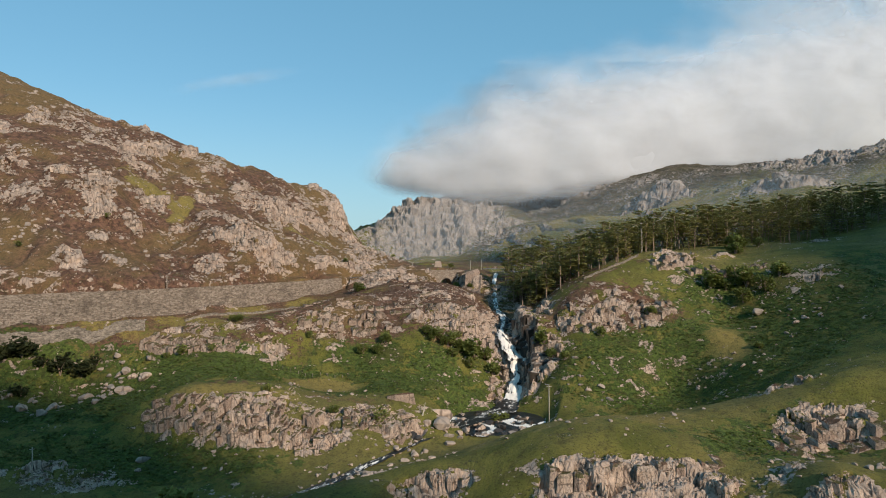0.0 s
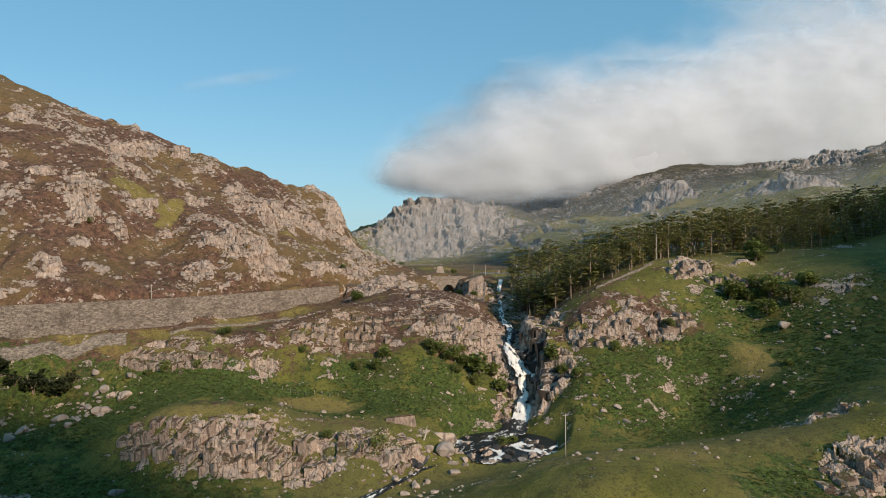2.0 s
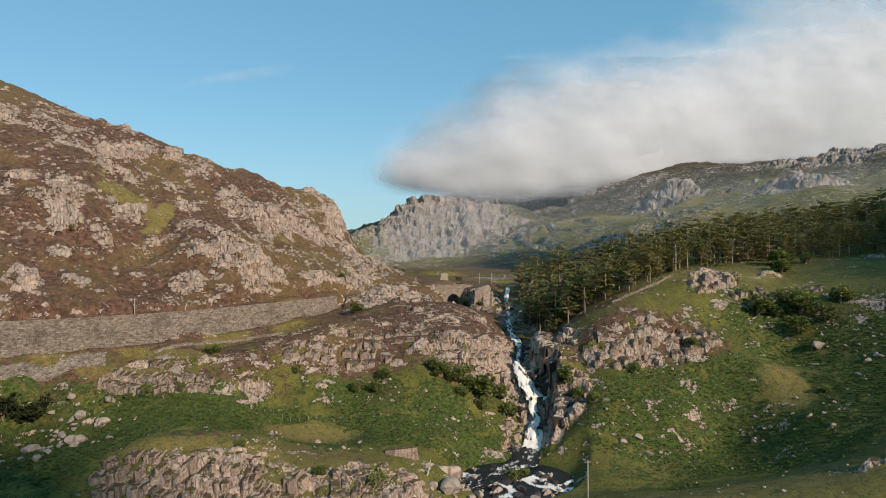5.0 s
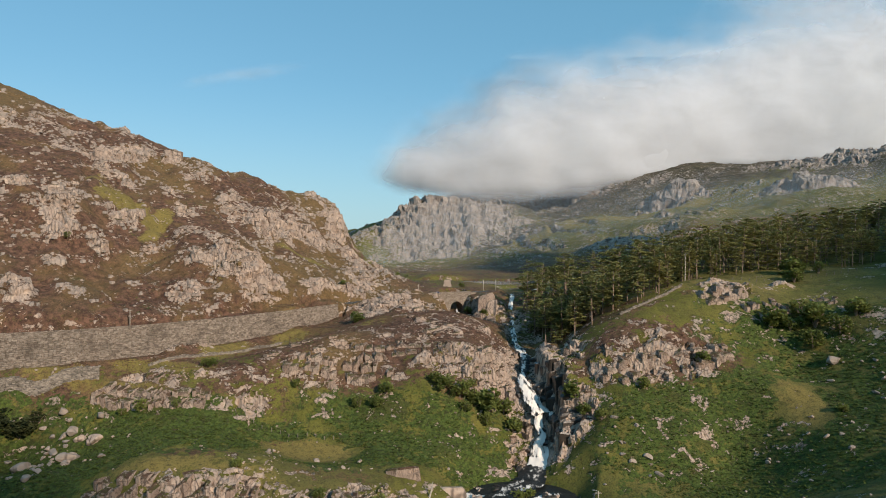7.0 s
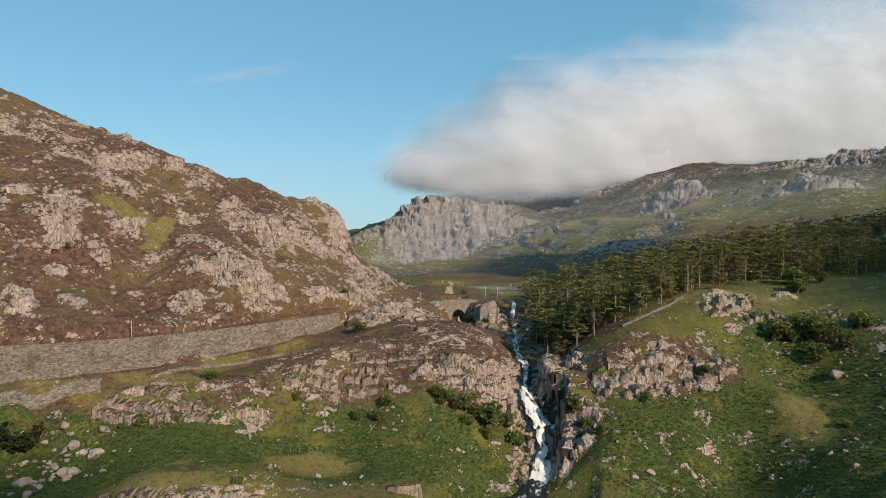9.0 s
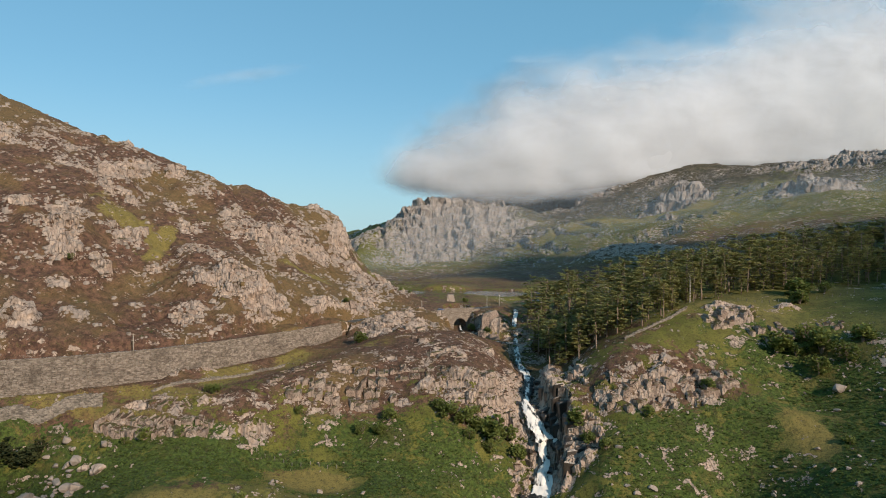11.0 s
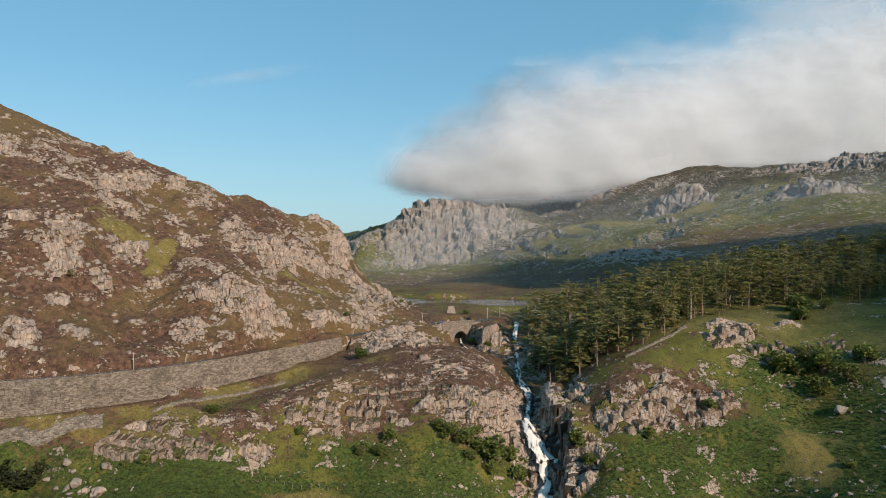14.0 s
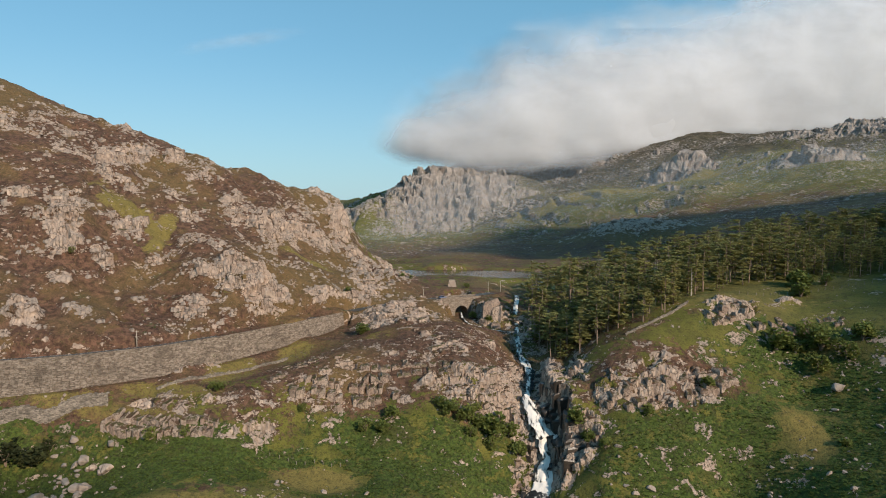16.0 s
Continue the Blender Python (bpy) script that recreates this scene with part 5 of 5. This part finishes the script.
def shrub(name, seed, wide, high, clumps, material, label, blades=6, size=0.4):
    """A bush of several stems with many small leaf clumps and an uneven outline."""
    rng = random.Random(seed)
    bush = empty(name)
    stems, leaves = [], []
    for _ in range(6):
        a, r = rng.uniform(0, 6.28), rng.uniform(0.2, 0.6) * wide
        stems.append(tube([(0, 0, -0.3), (math.cos(a) * r * 0.4, math.sin(a) * r * 0.4, high * 0.4), (math.cos(a) * r, math.sin(a) * r, high * rng.uniform(0.6, 0.9))], [0.09, 0.06, 0.025], 5))
    lobes = [(rng.uniform(-0.55, 0.55) * wide, rng.uniform(-0.55, 0.55) * wide, high * rng.uniform(0.35, 0.75), rng.uniform(0.35, 0.6)) for _ in range(7)]
    for _ in range(clumps):
        lx, ly, lz, lr = rng.choice(lobes)
        way = Vector((rng.gauss(0, 1), rng.gauss(0, 1), rng.gauss(0, 1))).normalized() * rng.uniform(0.55, 1.0) ** 0.5
        at = (lx + way.x * lr * wide, ly + way.y * lr * wide, max(0.05, lz + way.z * lr * high * 0.75))
        leaves.append(tuft(rng, at, rng.uniform(0.7, 1.3) * size, blades, 0.9, 0.2, 0.45))
    part("stemwork", *joined(*stems), BARK, bush)
    part("foliage", *joined(*leaves), material, bush)
    return tagged(bush, label, "bush")


broad = [shrub("bush", 31 + k, w, h, 210, LEAVES, "green leafy bush growing among rocks", 7, 0.32) for k, (w, h) in enumerate(((1.9, 2.6), (2.4, 3.4), (1.5, 1.9)))]
for b in broad:
    b["group"] = "bushes on the slopes"
BUSHES = [(-93, 284, 1.4), (-97, 286, 1), (-110, 262, 1.2), (-98, 262, 1.0), (-117, 262, 0.8), (-60, 281, 1.0), (-66, 232, 0.8), (-22, 224, 1.5), (-40, 226, 1.0),
          (-4, 284, 1.6), (2, 283, 1.9), (8, 284, 2.0), (14, 284, 1.9), (19, 286, 1.6), (-8, 286, 1.3), (22, 282, 1.2), (4, 279, 1.3), (12, 279, 1.3), (-30, 279, 1.2), (-36, 280, 1.3), (-26, 283, 1.1), (6, 287, 1.2)]
BUSHES_MORE = [(70, 276, 1.1), (95, 284, 1.0), (52, 268, 1.2), (47, 274, 1.3), (45, 280, 1.4), (140, 290, 2.1), (145, 297, 2.6), (150, 289, 2.2), (136, 299, 1.8), (143, 304, 2.4), (158, 292, 1.6), (131, 302, 1.6), (128, 252, 0.9), (160, 340, 1.6),
               (8, 403, 1.0), (17, 391, 0.8), (-61, 388, 0.8), (-36, 447, 0.9), (-30, 450, 0.8), (6, 448, 0.9), (-48, 352, 1.2), (-78, 168, 1.8), (-74, 171, 1.6),
               (-70, 168, 1.4), (165, 352, 2.2), (172, 356, 2.0), (180, 354, 1.7), (-205, 300, 1.0), (-178, 330, 1.0), (20, 247, 1.1), (24, 250, 1.0)]
thorn = shrub("bush", 77, 2.6, 3.2, 260, DARKLEAVES, "dark rounded evergreen bush by the stone wall")
thorn["group"] = "dark bushes"
thorn.matrix_basis = pose(-163, 253, height_at(-163, 253) - 0.2) @ Matrix.Scale(1.5, 4)
for x, y, s in ((-157, 255, 1.7), (-151, 259, 1.6), (-171, 252, 1.8), (-178, 247, 1.6), (-163, 240, 1.0), (-146, 262, 0.9)):
    copy_thing(thorn, pose(x, y, height_at(x, y) - 0.2, 0, 0, 37 * x) @ Matrix.Scale(s, 4))
rng = random.Random(8)
used = set()
for x, y, s in BUSHES + BUSHES_MORE:
    k = rng.randrange(3)
    m = pose(x, y, height_at(x, y) - 0.2, 0, 0, rng.uniform(0, 360)) @ Matrix.Scale(s * rng.uniform(0.85, 1.1), 4)
    if k in used:
        copy_thing(broad[k], m)
    else:
        broad[k].matrix_basis = m
        used.add(k)


def dead_tree(seed, high):
    rng = random.Random(seed)
    tree = empty("dead_tree")
    part("trunk", *tube([(0, 0, -0.5), (0.1, 0, high * 0.5), (0.05, 0.1, high)], [0.30, 0.22, 0.07], 8), DEADWOOD, tree)
    for k in range(9):
        h, a, r = high * rng.uniform(0.45, 0.95), rng.uniform(0, 6.28), rng.uniform(0.7, 1.8)
        part("branch", *tube([(0.08, 0.03, h), (math.cos(a) * r * 0.6, math.sin(a) * r * 0.6, h + 0.1), (math.cos(a) * r, math.sin(a) * r, h + rng.uniform(-0.1, 0.6))], [0.06, 0.04, 0.015], 4), DEADWOOD, tree)
    return tree


snag = tagged(dead_tree(5, 13), "bleached dead tree with short bare branches", "dead tree")
snag.matrix_basis = pose(107.5, 336, height_at(107.5, 336))
snag_two = tagged(dead_tree(9, 5), "small bare dead tree beside the stream", "dead tree")
snag_two.matrix_basis = pose(-8, 236, height_at(-8, 236), 0, 12, 0)


# ---- boulders ----
def boulder(seed, flat=0.7):
    """A block with broken flat faces and worn edges."""
    rng = random.Random(seed)
    bm = bmesh.new()
    bmesh.ops.create_icosphere(bm, subdivisions=3, radius=1.0)
    planes = []
    for _ in range(9):
        way = Vector((rng.gauss(0, 1), rng.gauss(0, 1), rng.gauss(0, 0.8))).normalized()
        planes.append((way, rng.uniform(0.42, 0.75)))
    for v in bm.verts:
        for way, far in planes:
            over = v.co.dot(way) - far
            if over > 0:
                v.co -= way * over * 0.96
        v.co += 0.05 * noise.noise_vector(v.co * 2.3 + Vector((seed, 0, 0)))
        v.co.z *= flat
        v.co.x *= 1.25
    me = bpy.data.meshes.new("boulder")
    bm.to_mesh(me)
    bm.free()
    me.materials.append(STONE)
    return me


shapes = [boulder(s, f) for s, f in ((1, 0.55), (2, 0.75), (3, 0.62), (4, 0.9), (5, 0.5), (6, 0.7))]


wet_shapes = [me.copy() for me in shapes]
for me in wet_shapes:
    me.materials[0] = WET_SHADED_ROCK


def put_boulder(x, y, size, turn=None, shape=None, label="pale weathered boulder lying in the grass", sink=0.25):
    me = shapes[rng.randrange(6) if shape is None else shape]
    ob = new("boulder", me)
    ob.matrix_basis = pose(x, y, height_at(x, y) + size * (0.5 - sink) * 0.6, rng.uniform(-14, 14), rng.uniform(-14, 14), rng.uniform(0, 360) if turn is None else turn) @ Matrix.Scale(size, 4)
    return tagged(ob, label, "boulder", "boulders on the ground")


rng = random.Random(40)
slab = empty("boulder", pose(-18, 243, height_at(-18, 243)))
tagged(slab, "large flat-topped boulder in green bracken", "boulder", "boulders on the ground")

put_boulder(-1, 243, 4.2, 20, 2, "large pinkish boulder beside the stream", 0.2)
put_boulder(-1, 233, 3.8, 60, 1, "large split boulder beside the stream", 0.2)
put_boulder(142, 280, 3.2, 30, 0, "pale slab boulder on the green slope")
for x, y, s in ((-141, 246, 3.4), (-128, 250, 3.2), (-122, 255, 2.6), (-132, 258, 2.4), (-138, 263, 2.2), (-124, 262, 2.2), (-148, 236, 2.8), (-158, 232, 2.6), (-146, 226, 2.2), (-130, 232, 2.0), (-99, 205, 2.0)):
    put_boulder(x, y, s)
FIELDS = [(-132, 252, 17, 15, 46, 0.6, 2.0), (-150, 236, 20, 14, 22, 0.6, 1.8), (16, 244, 12, 9, 40, 0.7, 2.0), (4, 234, 12, 10, 34, 0.7, 2.0), (-30, 194, 12, 12, 24, 0.6, 1.6), (-14, 216, 10, 12, 26, 0.6, 1.8), (150, 268, 22, 16, 30, 0.5, 1.3), (110, 248, 34, 14, 24, 0.4, 1.2),
          (60, 258, 14, 12, 16, 0.5, 1.4), (-45, 246, 26, 9, 20, 0.4, 1.2), (40, 176, 34, 12, 16, 0.35, 0.9), (-60, 205, 30, 9, 18, 0.5, 1.2), (95, 140, 26, 16, 22, 0.5, 1.3), (-20, 190, 22, 14, 26, 0.6, 1.5)]
for cx, cy, sx, sy, count, small, large in FIELDS:
    for _ in range(count):
        put_boulder(cx + rng.gauss(0, 0.5) * sx, cy + rng.gauss(0, 0.5) * sy, small + (large - small) * rng.random() ** 2)


# ---- jointed outcrops: columns and blocks of rock standing out of the slopes ----
def rock_block(rng, x, y, z, wide, deep, high, turn):
    """One jointed block: a leaning prism with a broken, tilted top and a worn upper edge."""
    c, s = math.cos(turn), math.sin(turn)
    lean_x, lean_y = rng.gauss(0, 0.08), rng.gauss(0.10, 0.08)
    tip_u, tip_v = rng.gauss(0, 0.13), rng.gauss(0.05, 0.12)
    ring = [(-0.5, -0.5), (0.1, -0.56), (0.5, -0.42), (0.52, 0.4), (-0.1, 0.55), (-0.5, 0.45)]
    ring = [((u + rng.uniform(-0.19, 0.19)) * wide, (v + rng.uniform(-0.19, 0.19)) * deep) for u, v in ring]
    verts = []
    for level, size in ((-2.2 - 0.5 * wide, 1.15), (high * 0.66, 1.0), (high, 0.76)):
        for u, v in ring:
            h = level + (tip_u * u + tip_v * v if level > 0 else 0)
            u, v = u * size + lean_x * level, v * size + lean_y * level
            verts.append((x + u * c - v * s, y + u * s + v * c, z + h))
    faces = [(12, 13, 14, 15, 16, 17)]
    for r in (0, 6):
        faces += [(r + k, r + (k + 1) % 6, r + 6 + (k + 1) % 6, r + 6 + k) for k in range(6)]
    return verts, faces


def outcrop(x, y, rx, ry, count, small, large, label, least=0.5, group="rock outcrops", material=CRAG):
    """A patch of such blocks where the ground is rock."""
    blocks_here, tries = [], 0
    while len(blocks_here) < count and tries < count * 5:
        tries += 1
        bx, by = x + rng.uniform(-1, 1) * rx, y + rng.uniform(-1, 1) * ry
        if cover_at(bx, by)[0] < least:
            continue
        wide = small + (large - small) * rng.random() ** 2
        blocks_here.append(rock_block(rng, bx, by, height_at(bx, by), wide * rng.uniform(0.8, 1.8), wide * rng.uniform(0.7, 1.2), wide * rng.uniform(0.0, 0.30) * (0.6 if by < 200 else 1), 0.5 + rng.gauss(0, 0.25)))
    if len(blocks_here) > 2:
        crag = tagged(empty("rock_outcrop"), label, "rock outcrop", group)
        for shape in blocks_here:
            part("block", *shape, material, crag)


def column(rng, x, y, top, wide, deep, tall, turn):
    """One upright joint column of a cliff: a prism with a bulging face, a broken top and worn shoulders."""
    c, s = math.cos(turn), math.sin(turn)
    lean_x, lean_y = rng.gauss(0, 0.05), rng.gauss(0.06, 0.05)
    tip_u, tip_v = rng.gauss(0, 0.25), rng.gauss(0.10, 0.10)
    ring = [(-0.5, -0.46), (-0.05, -0.54), (0.45, -0.48), (0.5, 0.5), (-0.5, 0.5)]
    ring = [((u + rng.uniform(-0.14, 0.14)) * wide, (v + rng.uniform(-0.07, 0.07)) * deep) for u, v in ring]
    waist = rng.uniform(0.9, 1.08)
    verts = []
    for level, size, out in ((-tall, 1.06, -0.2), (-tall * rng.uniform(0.4, 0.6), waist, rng.uniform(-0.25, 0.1)), (-0.22 * wide, 1.0, 0.0), (0, 0.78, 0.25)):
        for u, v in ring:
            h = level + (tip_u * u + tip_v * v if level > -0.3 * tall else 0)
            a, b = u * size + lean_x * level, v * size + out - lean_y * level * (v < 0)
            verts.append((x + a * c - b * s, y + a * s + b * c, top + h))
    faces = [(15, 16, 17, 18, 19)]
    for r in (0, 5, 10):
        faces += [(r + k, r + (k + 1) % 5, r + 5 + (k + 1) % 5, r + 5 + k) for k in range(5)]
    return verts, faces


def cliff(line, tiers, apart, back, tall, small, large, label, material=CRAG, fill=0.86):
    """Rows of columns, each row lower down the slope; the cliff looks to the right of the line's course."""
    crag = tagged(empty("rock_cliff"), label, "rock cliff", "rock cliffs")
    for tier in range(tiers):
        row = np.array(along([(x, y, 0) for x, y in line], 0.5))
        way = np.gradient(row[:, :2], axis=0)
        way /= np.linalg.norm(way, axis=1, keepdims=True)
        at = rng.uniform(0, 3)
        while at < len(row) - 1:
            wide = small + (large - small) * rng.random() ** 1.6
            (wx, wy), (x, y, _) = way[int(at)], row[int(at)]
            shift = tier * apart + rng.gauss(0, 0.32)
            x, y = x + wy * shift, y - wx * shift
            if rng.random() < fill:
                top = height_at(x - wy * back, y + wx * back) + rng.gauss(0, 0.35) - 0.15
                low = height_at(x + wy * 1.2, y - wx * 1.2)
                reach = max(1.2, min(tall * rng.uniform(0.8, 1.25), top - low + 1.5))
                part("column", *column(rng, x - wy * 0.8, y + wx * 0.8, min(top, low + tall * 1.2), wide * 1.32, 4.0, reach + 1.2, math.atan2(wy, wx) + rng.gauss(0, 0.10)), material, crag)
            at += wide / 0.5 * rng.uniform(0.95, 1.25)
    return crag


rng = random.Random(78)
dome = tagged(empty("rock_outcrop"), "great brown rock dome beside the upper stream", "rock outcrop", "rock outcrops")
for x, y, wide, deep, high, turn in ((18, 398, 9.0, 8, 6.5, 0.3), (22, 394, 6.0, 6, 4.5, -0.3), (16, 391, 6, 5, 2.6, 0.6), (20, 387, 4.5, 4, 2.4, 0.1)):
    part("block", *rock_block(rng, x, y, height_at(x, y), wide, deep, high, turn), CRAG, dome)
rng = random.Random(77)
COLUMNS = "pale pinkish cliff of upright jointed columns below a grassy top"
cliff([(-106, 227), (-90, 225), (-72, 222), (-57, 224), (-42, 221)], 3, 4.4, 3.4, 6.0, 1.0, 2.4, COLUMNS, fill=0.66)
cliff([(-36, 226), (-24, 228), (-12, 226)], 3, 4.0, 2.8, 4.0, 1.2, 2.8, COLUMNS, fill=0.75)
cliff([(-40, 302), (-20, 307), (0, 307), (12, 304)], 2, 5.0, 3.0, 4.6, 1.2, 2.8, "row of pinkish jointed rock columns in a heather slope")
cliff([(-66, 290), (-46, 292), (-24, 296)], 2, 4.5, 2.6, 3.6, 1.3, 3.2, "row of pinkish jointed rock columns in a heather slope", fill=0.7)
cliff([(-128, 270), (-106, 267), (-86, 269)], 2, 4.0, 2.8, 4.6, 1.1, 2.6, "pinkish jointed crag above green bracken")
cliff([(56, 281), (68, 285), (82, 287), (96, 288), (106, 292)], 2, 5.0, 2.2, 4.0, 1.5, 3.6, "pinkish jointed crag with heather on its ledges", fill=0.72)
cliff([(106, 313), (116, 316), (126, 320)], 2, 4.0, 2.5, 4.0, 1.5, 3.4, "pale blocky crag at the edge of the pines", fill=0.8)
cliff([(122, 308), (134, 311), (150, 311), (164, 308)], 2, 4.5, 2.6, 4.6, 1.3, 3.0, "grey jointed rock band half hidden by bushes", fill=0.6)
cliff([(26, 145), (45, 146), (60, 149), (71, 150)], 1, 3.6, 2.2, 3.6, 1.6, 3.6, "broad pale rock cliff below a grassy spur")
cliff([(86, 161), (100, 164), (118, 166)], 3, 3.6, 2.6, 5.0, 1.6, 4.0, "tall pale split rock cliff in the grass", fill=0.8)
# wall right of the falls: wet tone plus painted shade of the cleft
cliff([(38, 298), (41, 289), (43, 280), (43, 270)], 3, 2.2, 1.8, 6.5, 1.2, 3.4, "wet rock wall beside the waterfall, darkened with painted cleft shade", WET_SHADED_ROCK, 0.8)


rng = random.Random(5)
part("body", *rock_block(rng, 0, 0, 0, 9.5, 5.0, 1.2, 0.05), CRAG, slab)
rng = random.Random(61)
for x, y, rx, ry, strength in ROCKY:
    if y < 470:
        near = y < 260
        # blocks at x 40 take the wet tone with cleft shade painted in
        outcrop(x, y, rx, ry, int(min(120, rx * ry * (0.12 if near else 0.04 if rx > 40 else 0.07))), 0.8, 2.6 if near else 3.0, "wet rock wall beside the waterfall, darkened with painted cleft shade" if x == 40 else "pale pinkish jointed rock outcrop with vertical cracks", material=WET_SHADED_ROCK if x == 40 else CRAG)
for x, y, rx, ry, count, large in ((16, 400, 11, 14, 10, 2.0), (-25, 392, 30, 8, 40, 2.4), (-60, 306, 40, 16, 60, 3.0), (10, 318, 22, 18, 60, 3.4), (17, 297, 5, 8, 30, 3.0)):
    outcrop(x, y, rx, ry, count, 1.0, large, "pinkish jointed rock outcrop among heather", 0.3)
for deep in range(300, 520, 26):
    for aside in range(-330, -40, 26):
        x, y = aside + rng.uniform(-12, 12), deep + rng.uniform(-12, 12)
        if y > np.interp(x, [p[0] for p in ROAD], [p[1] for p in ROAD]) + 12:
            outcrop(x, y, 15, 12, 10, 1.0, 3.4, "grey-pink rock outcrop on the heather hillside", 0.5, "outcrops on the hillside")


# dark wet blocks in and beside the falls
for x, y, z, s, k in ((33.4, 288, -28.5, 1.7, 0), (34.2, 283.5, -33.5, 2.0, 3), (34.0, 280.5, -37, 1.8, 1), (33.2, 276.5, -40.5, 2.2, 2), (27.5, 277, -39, 1.6, 5), (36.5, 273.5, -41.5, 2.4, 0), (39.6, 281, -36.5, 2.4, 3),
                      (40.5, 286, -30, 2.4, 1), (27.2, 284.5, -31, 1.6, 2), (25.6, 294, -22.5, 1.6, 5), (35.5, 293.5, -23.5, 2.0, 1), (32.6, 300.5, -18.6, 1.7, 4), (24.5, 303, -17.5, 1.6, 0), (37.0, 270, -43.4, 2.0, 5), (23, 268, -43, 1.8, 1)):
    wet = new("wet_rock", wet_shapes[k])
    wet.matrix_basis = pose(x, y, z, rng.uniform(-20, 20), rng.uniform(-20, 20), rng.uniform(0, 360)) @ Matrix.Scale(s, 4)
    tagged(wet, "dark wet boulder in the waterfall", "boulder", "wet rocks at the falls")
for _ in range(95):
    a = rng.uniform(0, 6.28)
    r = rng.random() ** 0.5
    x, y = 18 + 20 * r * math.cos(a), 242 + 15 * r * math.sin(a)
    if y > 252 and 20 < x < 34:
        continue
    wet = new("wet_rock", (wet_shapes if rng.random() < 0.75 else shapes)[rng.randrange(6)])
    wet.matrix_basis = pose(x, y, -44.1 + 0.06 * (min(y, 254) - 258) + rng.uniform(-0.35, 0.15), rng.uniform(-15, 15), rng.uniform(-15, 15), rng.uniform(0, 360)) @ Matrix.Scale(0.5 + 1.5 * rng.random() ** 2, 4)
    tagged(wet, "dark wet boulder in the rapids", "boulder", "wet rocks in the stream")
for _ in range(34):
    t = rng.random()
    a, b = rng.choice(((STREAM[14], STREAM[15]), (STREAM[15], STREAM[16]), (STREAM[16], STREAM[17]), (STREAM[17], STREAM[18]), (STREAM[6], STREAM[7]), (STREAM[7], STREAM[8]), (STREAM[8], STREAM[9]), (STREAM[5], STREAM[6])))
    x, y = a[0] + (b[0] - a[0]) * t + rng.uniform(-4, 4), a[1] + (b[1] - a[1]) * t + rng.uniform(-3, 3)
    wet = new("wet_rock", wet_shapes[rng.randrange(6)])
    wet.matrix_basis = pose(x, y, height_at(x, y) + 0.3, rng.uniform(-15, 15), rng.uniform(-15, 15), rng.uniform(0, 360)) @ Matrix.Scale(rng.uniform(0.8, 1.7), 4)
    tagged(wet, "dark wet boulder in the stream", "boulder", "wet rocks in the stream")


# ---- loose stones, bracken and heather as stuff ----
def scattered(name, count, area, wanted, make, material, label, category, seed):
    rng = random.Random(seed)
    verts, faces, done, tries = [], [], 0, 0
    while done < count and tries < count * 12:
        tries += 1
        x, y = rng.uniform(area[0], area[2]), rng.uniform(area[1], area[3])
        if rng.random() > wanted(cover_at(x, y), x, y):
            continue
        v, f = make(rng, (x, y, height_at(x, y)))
        faces += [tuple(i + len(verts) for i in q) for q in f]
        verts += v
        done += 1
    return tagged(mesh_object(name, verts, faces, material), label, category, kind="stuff")


def chip(rng, at, large=1.0):
    s = rng.uniform(0.18, 0.6) * rng.uniform(0.6, 1.3) * large
    v = []
    for z in (-0.4, 0.45):
        t = rng.uniform(0, 1.5)
        for k in range(5):
            r = s * rng.uniform(0.7, 1.1) * (1 if z < 0 else 0.7)
            v.append((at[0] + r * math.cos(t + k * 1.257), at[1] + r * math.sin(t + k * 1.257), at[2] + z * s * rng.uniform(0.8, 1.2)))
    return v, [(5, 6, 7, 8, 9)] + [(k, (k + 1) % 5, 5 + (k + 1) % 5, 5 + k) for k in range(5)]


AREA = (-205, 135, 190, 400)
scattered("loose_stones", 4200, AREA, lambda c, x, y: 0.01 + 1.0 * (c[0] * (1 - c[0]) * 4) ** 2, chip, STONE, "scattered pale stones and scree", "stones", 51)
scattered("bracken", 15000, AREA, lambda c, x, y: (1 - c[0]) * fade(0.45, 0.7, c[2]), lambda r, p: tuft(r, (p[0], p[1], p[2] + 0.1), r.uniform(0.4, 0.8), 5, 0.35, 0.25, 0.32), FERN, "dense green bracken fronds", "bracken", 52)
scattered("heather", 9000, (-150, 255, 120, 380), lambda c, x, y: (1 - c[0]) * fade(0.45, 0.7, c[1]) * (1 - fade(0.4, 0.6, c[2])), lambda r, p: tuft(r, (p[0], p[1], p[2]), r.uniform(0.28, 0.55), 5, 0.7, 0.3, 0.45), LING, "low brown heather", "heather", 53)
scattered("scree", 5200, (-300, 300, -30, 512), lambda c, x, y: (0.02 + 0.9 * (np.clip(c[0], 0, 1) * (1 - np.clip(c[0], 0, 1)) * 4) ** 2) * (y > np.interp(x, [p[0] for p in ROAD], [p[1] for p in ROAD]) + 8),
          lambda r, p: chip(r, p, r.uniform(1.2, 3.4)), STONE, "pale blocks and scree on the heather hillside", "stones", 54)
